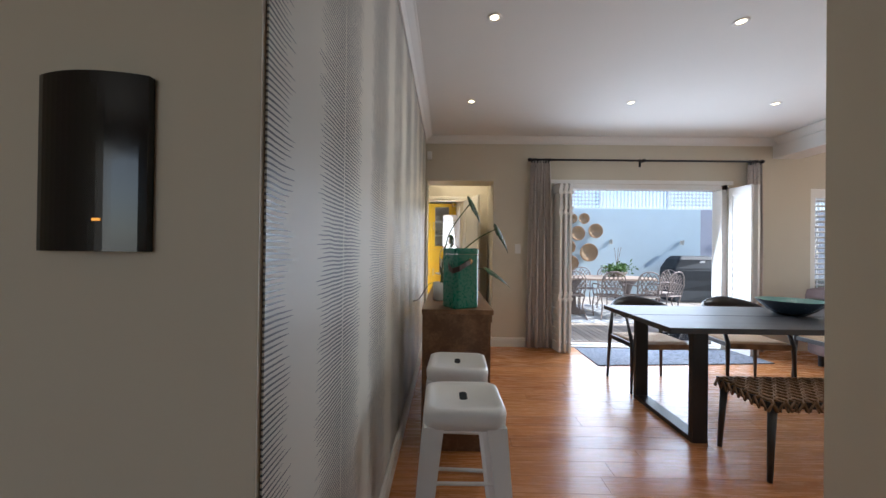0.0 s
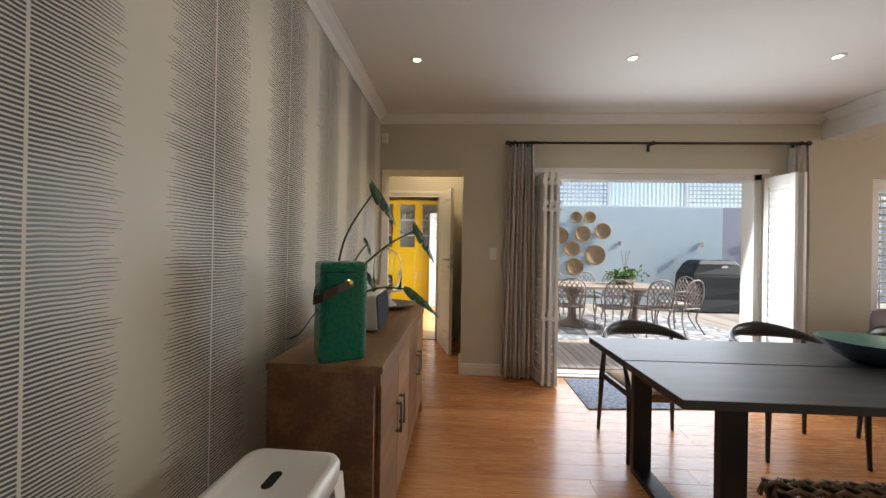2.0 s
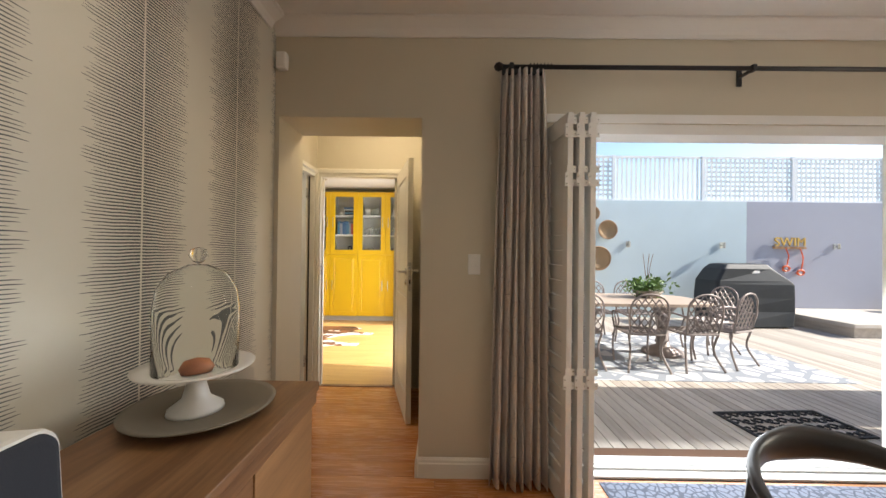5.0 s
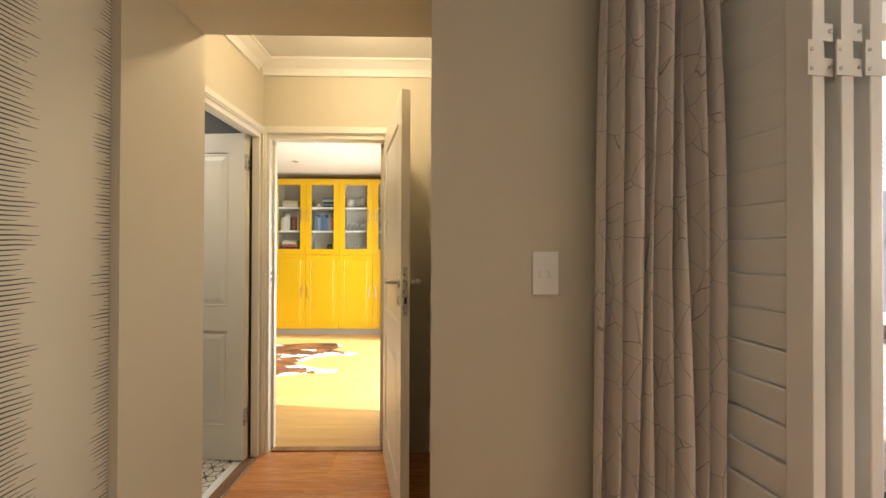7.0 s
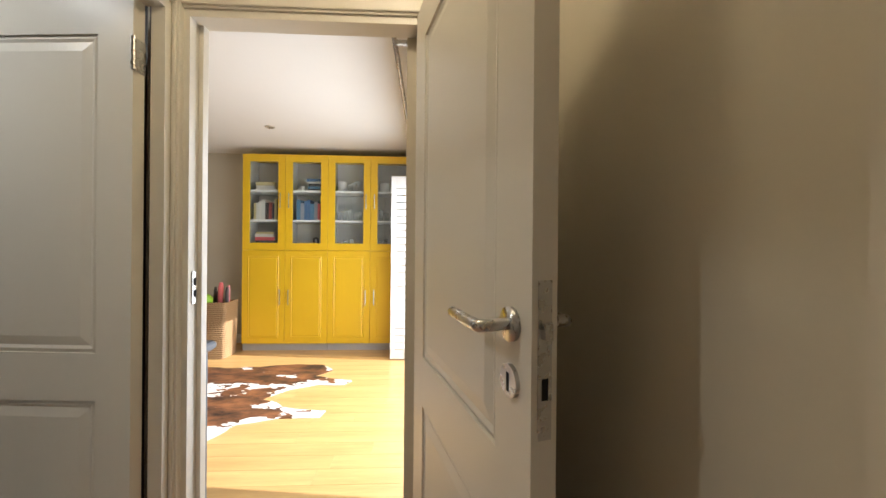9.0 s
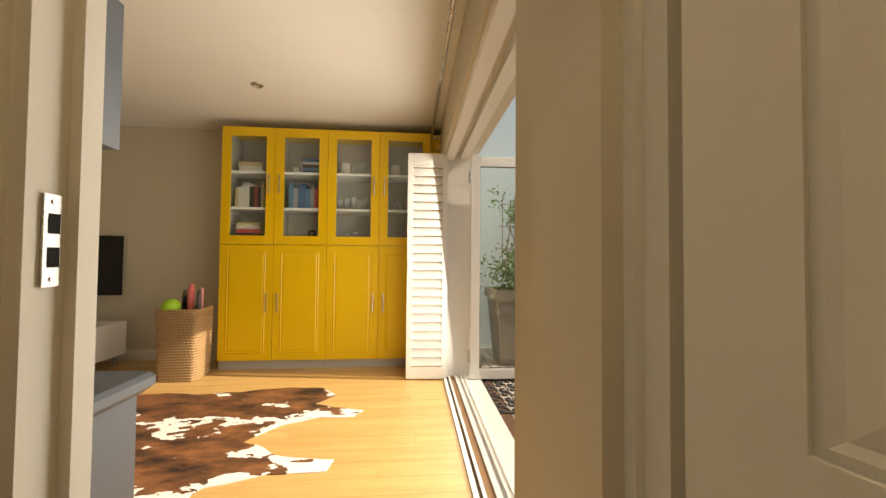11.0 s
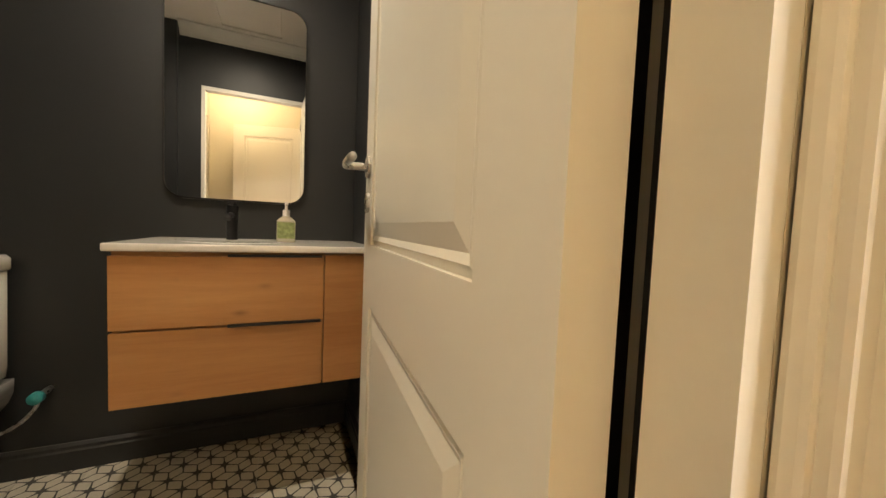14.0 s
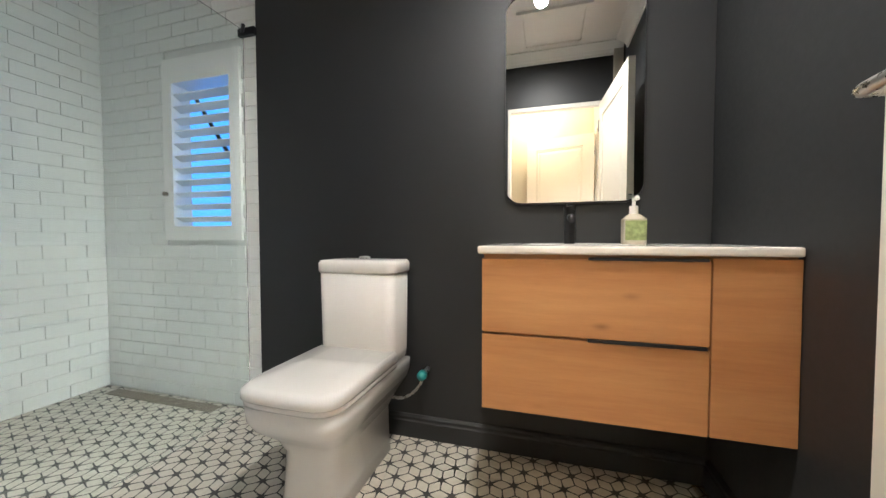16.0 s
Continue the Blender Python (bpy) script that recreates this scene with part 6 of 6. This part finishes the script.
for x, l in ((-0.1, 0.42), (0.2, 0.5)):
    part("goggles", many(tube(spline([(x, -0.04, -0.05), (x + 0.06, -0.04, -l * 0.5), (x + 0.02, -0.04, -l)], 5), 0.012, 6), tube([(x + 0.07 * math.cos(a), -0.05, -l - 0.05 + 0.05 * math.sin(a)) for a in [k * math.pi / 6 for k in range(12)]], 0.02, 6, True)), mat("orange_rubber", (0.8, 0.15, 0.05), 0.5), sn)
pool = thing("pool_edge", "raised pale stone step round the pool", "step", 10.2, 10.6, -0.05)
part("coping", box(-2.6, 3.6, -0.6, 1.09, 0.2, 0.27, 0.01), mat("pale_coping", (0.55, 0.5, 0.44), 0.7), pool)
part("riser", box(-2.55, 3.55, -0.55, 1.08, 0, 0.2), DECK, pool)
pp = thing("flower_pot", "pale round garden pot on the pool step", "pot", 10.1, 11.2, 0.222)
part("pot", lathe([(0, 0), (0.16, 0), (0.24, 0.34), (0.22, 0.34), (0.2, 0.3), (0, 0.3)], 24), STONE, pp, smooth=True)
# trellis along the wall top
TR = mat("white_trellis_paint", (0.72, 0.74, 0.76), 0.6)
for k in range(6):
    x0 = 2.6 + k * 1.9
    tr = thing("trellis_panel", "white lattice fence panel above the garden wall", "trellis", x0, 11.8, 2.44, group="trellis panels")
    part("post", box(0, 0.06, -0.03, 0.03, 0, 0.98), TR, tr)
    part("rail", box(0.06, 1.9, -0.02, 0.02, 0.92, 0.97), TR, tr)
    part("rail", box(0.06, 1.9, -0.02, 0.02, 0.0, 0.05), TR, tr)
    sl_ = mesh("upright_slat", box(0, 0.045, -0.012, 0.0, 0.05, 0.92), TR)
    for i in range(18):
        o = new("upright_slat", sl_)
        o.parent = tr
        o.location = (0.09 + i * 0.1, 0, 0)
    if k != 1:
        cl_ = mesh("cross_slat", box(0.06, 1.9, 0.0, 0.012, 0, 0.045), TR)
        for i in range(8):
            o = new("cross_slat", cl_)
            o.parent = tr
            o.location = (0, 0, 0.12 + i * 0.1)
rm = thing("rubber_mat", "black scrollwork rubber mat on the deck", "door mat", 3.7, 7.02, DZ + 0.002, 4)
RUB = mat("black_rubber", (0.02, 0.02, 0.022), 0.7)
def scroll_mat(parent, w, d):
    bm_ = many(box(-w / 2, w / 2, -d / 2, -d / 2 + 0.02, 0, 0.012), box(-w / 2, w / 2, d / 2 - 0.02, d / 2, 0, 0.012), box(-w / 2, -w / 2 + 0.02, -d / 2, d / 2, 0, 0.012), box(w / 2 - 0.02, w / 2, -d / 2, d / 2, 0, 0.012))
    n, m_ = int(w / 0.1), int(d / 0.1)
    for i in range(n):
        for j in range(m_):
            cx, cy = -w / 2 + (i + 0.5) * w / n, -d / 2 + (j + 0.5) * d / m_
            f = 1 if (i + j) % 2 else -1
            join(bm_, tube([(cx + (0.012 + 0.042 * q / 9) * math.cos(f * q * 0.75), cy + (0.012 + 0.042 * q / 9) * math.sin(f * q * 0.75), 0.007) for q in range(10)], 0.007, 4))
    part("scrollwork", bm_, RUB, parent)
scroll_mat(rm, 0.9, 0.45)
rm2 = thing("rubber_mat", "black scrollwork rubber mat by the glass door", "door mat", 1.06, 10.12, DZ + 0.002)
scroll_mat(rm2, 0.5, 0.72)
pt = thing("climber_pot", "tall taupe square planter with a climbing plant on a trellis", "potted plant", 1.32, 11.12, DZ)
part("planter", loft([rrect(0, 0, w, w, 0.02, z, 3) for w, z in ((0.40, 0.0), (0.52, 0.70), (0.57, 0.70), (0.57, 0.80), (0.50, 0.80), (0.48, 0.74))]), STONE, pt)
part("trellis", many(*[cyl((x, 0.0, 0.7), (x, 0, 1.85), 0.006, seg=6) for x in (-0.14, 0.0, 0.14)], *[cyl((-0.18, 0, z), (0.18, 0, z), 0.006, seg=6) for z in (1.0, 1.25, 1.5, 1.75)]), IRON, pt)
fb = bmesh.new()
rg2 = random.Random(3)
leafs(fb, 700, 0, 0, 0.95, 0.16, 0.13, 0.12, 0.055, rg2)
for k in range(16):
    cx, cz = rg2.uniform(-0.22, 0.22), rg2.uniform(1.0, 1.85)
    leafs(fb, 45, cx, rg2.uniform(-0.08, 0.08), cz, 0.07, 0.06, 0.07, 0.05, rg2)
leafs(fb, 90, 0.36, 0, 1.5, 0.06, 0.06, 0.14, 0.05, rg2)
part("foliage", fb, FOLI, pt)
part("vine", many(*[tube(spline([(0.05 * k, 0, 0.75), (0.1 * math.sin(k * 2), 0.03, 1.1), (0.12 * math.cos(k), 0, 1.5), (0.16 * math.sin(k * 3), 0, 1.8)], 6), 0.006, 6) for k in range(-2, 3)], tube(spline([(0.1, 0, 0.9), (0.3, 0, 1.3), (0.38, 0, 1.6)], 6), 0.005, 6)), CANE, pt)
sc = thing("swing_chair", "hanging woven egg chair on a black curved stand", "hanging chair", 2.35, 11.0, DZ)
part("stand", tube(spline([(-0.45, 0.3, 0.03), (-0.5, 0.35, 0.5), (-0.52, 0.4, 1.2), (-0.3, 0.35, 1.85), (0.05, 0.15, 2.0), (0.15, 0.05, 1.92)], 8), 0.03, 10), BLACKM, sc, smooth=True)
part("base_ring", many(tube([(0.5 * math.cos(k * math.pi / 16) + 0.05, 0.5 * math.sin(k * math.pi / 16), 0.035) for k in range(32)], 0.025, 8, True), tube([(-0.45, 0.3, 0.03), (-0.1, -0.45, 0.03)], 0.022, 8), tube([(-0.5, 0.35, 0.4), (-0.3, -0.2, 0.04)], 0.02, 8)), BLACKM, sc, smooth=True)
part("chain", cyl((0.15, 0.05, 1.92), (0.15, 0.05, 1.66), 0.008, seg=6), BLACKM, sc)
egg = bmesh.new()
rg3 = random.Random(6)
for k in range(300):
    a0, t0 = rg3.uniform(0, 2 * math.pi), rg3.uniform(0.25, 2.8)
    pts = []
    da, dt = rg3.uniform(-0.25, 0.25), rg3.uniform(-0.25, 0.25)
    for q in range(8):
        a, tt = a0 + da * q, min(3.0, max(0.12, t0 + dt * q))
        if math.cos(a + 1.2) > 0.75 and 0.7 < tt < 2.3:
            break
        pts.append((0.15 + 0.46 * math.sin(tt) * math.cos(a), 0.05 + 0.44 * math.sin(tt) * math.sin(a), 1.02 + 0.66 * math.cos(tt)))
    if len(pts) > 2:
        join(egg, tube(pts, 0.011, 4))
tagged(part("basket", egg, CANE, sc), "woven brown rattan shell", "", "", "stuff")
part("shell_hoop", tube([(0.15 + 0.47 * math.sin(k * math.pi / 16), 0.05 - 0.2 * abs(math.sin(k * math.pi / 16)), 1.02 + 0.67 * math.cos(k * math.pi / 16)) for k in range(32)], 0.016, 8, True), CANE, sc, smooth=True)
part("cushion", loft([rrect(0.15, 0.05, w, w, w * 0.3, z, 5) for w, z in ((0.4, 0.52), (0.6, 0.58), (0.62, 0.68), (0.45, 0.74))]), mat("pale_cushion", (0.6, 0.58, 0.55), 0.9), sc, smooth=True)


# ---- planks, boards and tiles ----
def planks(parent, x0, x1, y0, y1, width, length, mtl, near, seed, label):
    """Floorboards running along x; those near the walk are pieces of their own, the rest are joined."""
    rr = random.Random(seed)
    shared = mesh("plank", box(0, length - 0.0012, 0, width - 0.0012, -0.006, 0, 0.0006), mtl)
    rest = bmesh.new()
    count = 0
    y, row = y0, 0
    while y < y1 - 0.001:
        x = x0 - rr.uniform(0, length)
        while x < x1:
            a, b_ = max(x, x0), min(x + length, x1)
            c = min(y + width, y1)
            if near(0.5 * (a + b_), y) and count < 290:
                if b_ - a > length - 0.001 and c - y > width - 0.001:
                    o = new("plank", shared)
                    o.location = (a, y, 0)
                else:
                    o = new("plank", mesh("plank", box(0, b_ - a - 0.0012, 0, c - y - 0.0012, -0.006, 0), mtl))
                    o.location = (a, y, 0)
                o.parent = parent
                count += 1
            else:
                join(rest, box(a, b_ - 0.0012, y, c - 0.0012, -0.006, 0))
            x += length
        y += width
        row += 1
    if len(rest.verts):
        tagged(part("planks", rest, mtl, parent), "", "", "", "stuff")
    else:
        rest.free()


planks(floor, WX + 0.001, 8.0, 2.41, 6.285, 0.14, 1.25, PLANK, lambda x, y: x < 4.9, 1, "")
planks(floor, -2.5, 8.0, -2.45, 2.409, 0.14, 1.25, PLANK, lambda x, y: False, 5, "")
planks(hall_floor, -0.289, 0.899, 6.288, 7.66, 0.14, 1.25, PLANK, lambda x, y: True, 2, "")
planks(kitchen_floor, -5.0, 0.475, 7.661, 11.29, 0.14, 1.25, PLANK2, lambda x, y: x > -3.4, 3, "")

bd = mesh("deck_board", box(0, 0.088, 6.525, 11.698, -0.045, -0.012, 0.004), DECK)
for k in range(138):
    o = new("deck_board", bd)
    o.location = (0.815 + 0.095 * k, 0, 0)
    o.parent = deck

tl = mesh("tile", box(-0.099, 0.099, -0.099, 0.099, -0.006, 0, 0.0008), TILE)
y = 7.62
while y > 4.35:
    x = BX + 0.1
    while x < -0.36:
        o = new("tile", tl)
        o.location = (x, y, 0)
        o.parent = bath_floor
        x += 0.2
    y -= 0.2


def subway(parent, axis, a0, a1, at, z0, z1, hole=None):
    shared = mesh("wall_tile", box(0, 0.197, 0, 0.008, 0, 0.072, 0.002) if axis == 'x' else box(0, 0.010, 0, 0.197, 0, 0.072, 0.002), SUBWAY)
    z, row = z0, 0
    while z < z1:
        s = a0 - (0.1 if row % 2 else 0)
        while s < a1:
            lo, hi = max(s, a0), min(s + 0.197, a1)
            pieces = [(lo, hi)]
            if hole and z + 0.07 > hole[2] and z < hole[3]:
                pieces = [(lo, min(hi, hole[0])), (max(lo, hole[1]), hi)]
            for l, h in pieces:
                if h - l < 0.012:
                    continue
                me2 = shared if h - l > 0.1965 else mesh("wall_tile", box(0, h - l, 0, 0.008, 0, 0.072, 0.002) if axis == 'x' else box(0, 0.010, 0, h - l, 0, 0.072, 0.002), SUBWAY)
                o = new("wall_tile", me2)
                o.location = (l, at, z) if axis == 'x' else (at, l, z)
                o.parent = parent
            s += 0.2
        z += 0.075
        row += 1


subway(shower_wall, 'y', 4.44, 5.638, BX - 0.011, 0.002, 2.48, (SW0, SW1, SZ0, SZ1))
subway(shower_end, 'x', BX, -0.41, 4.431, 0.002, 2.48)
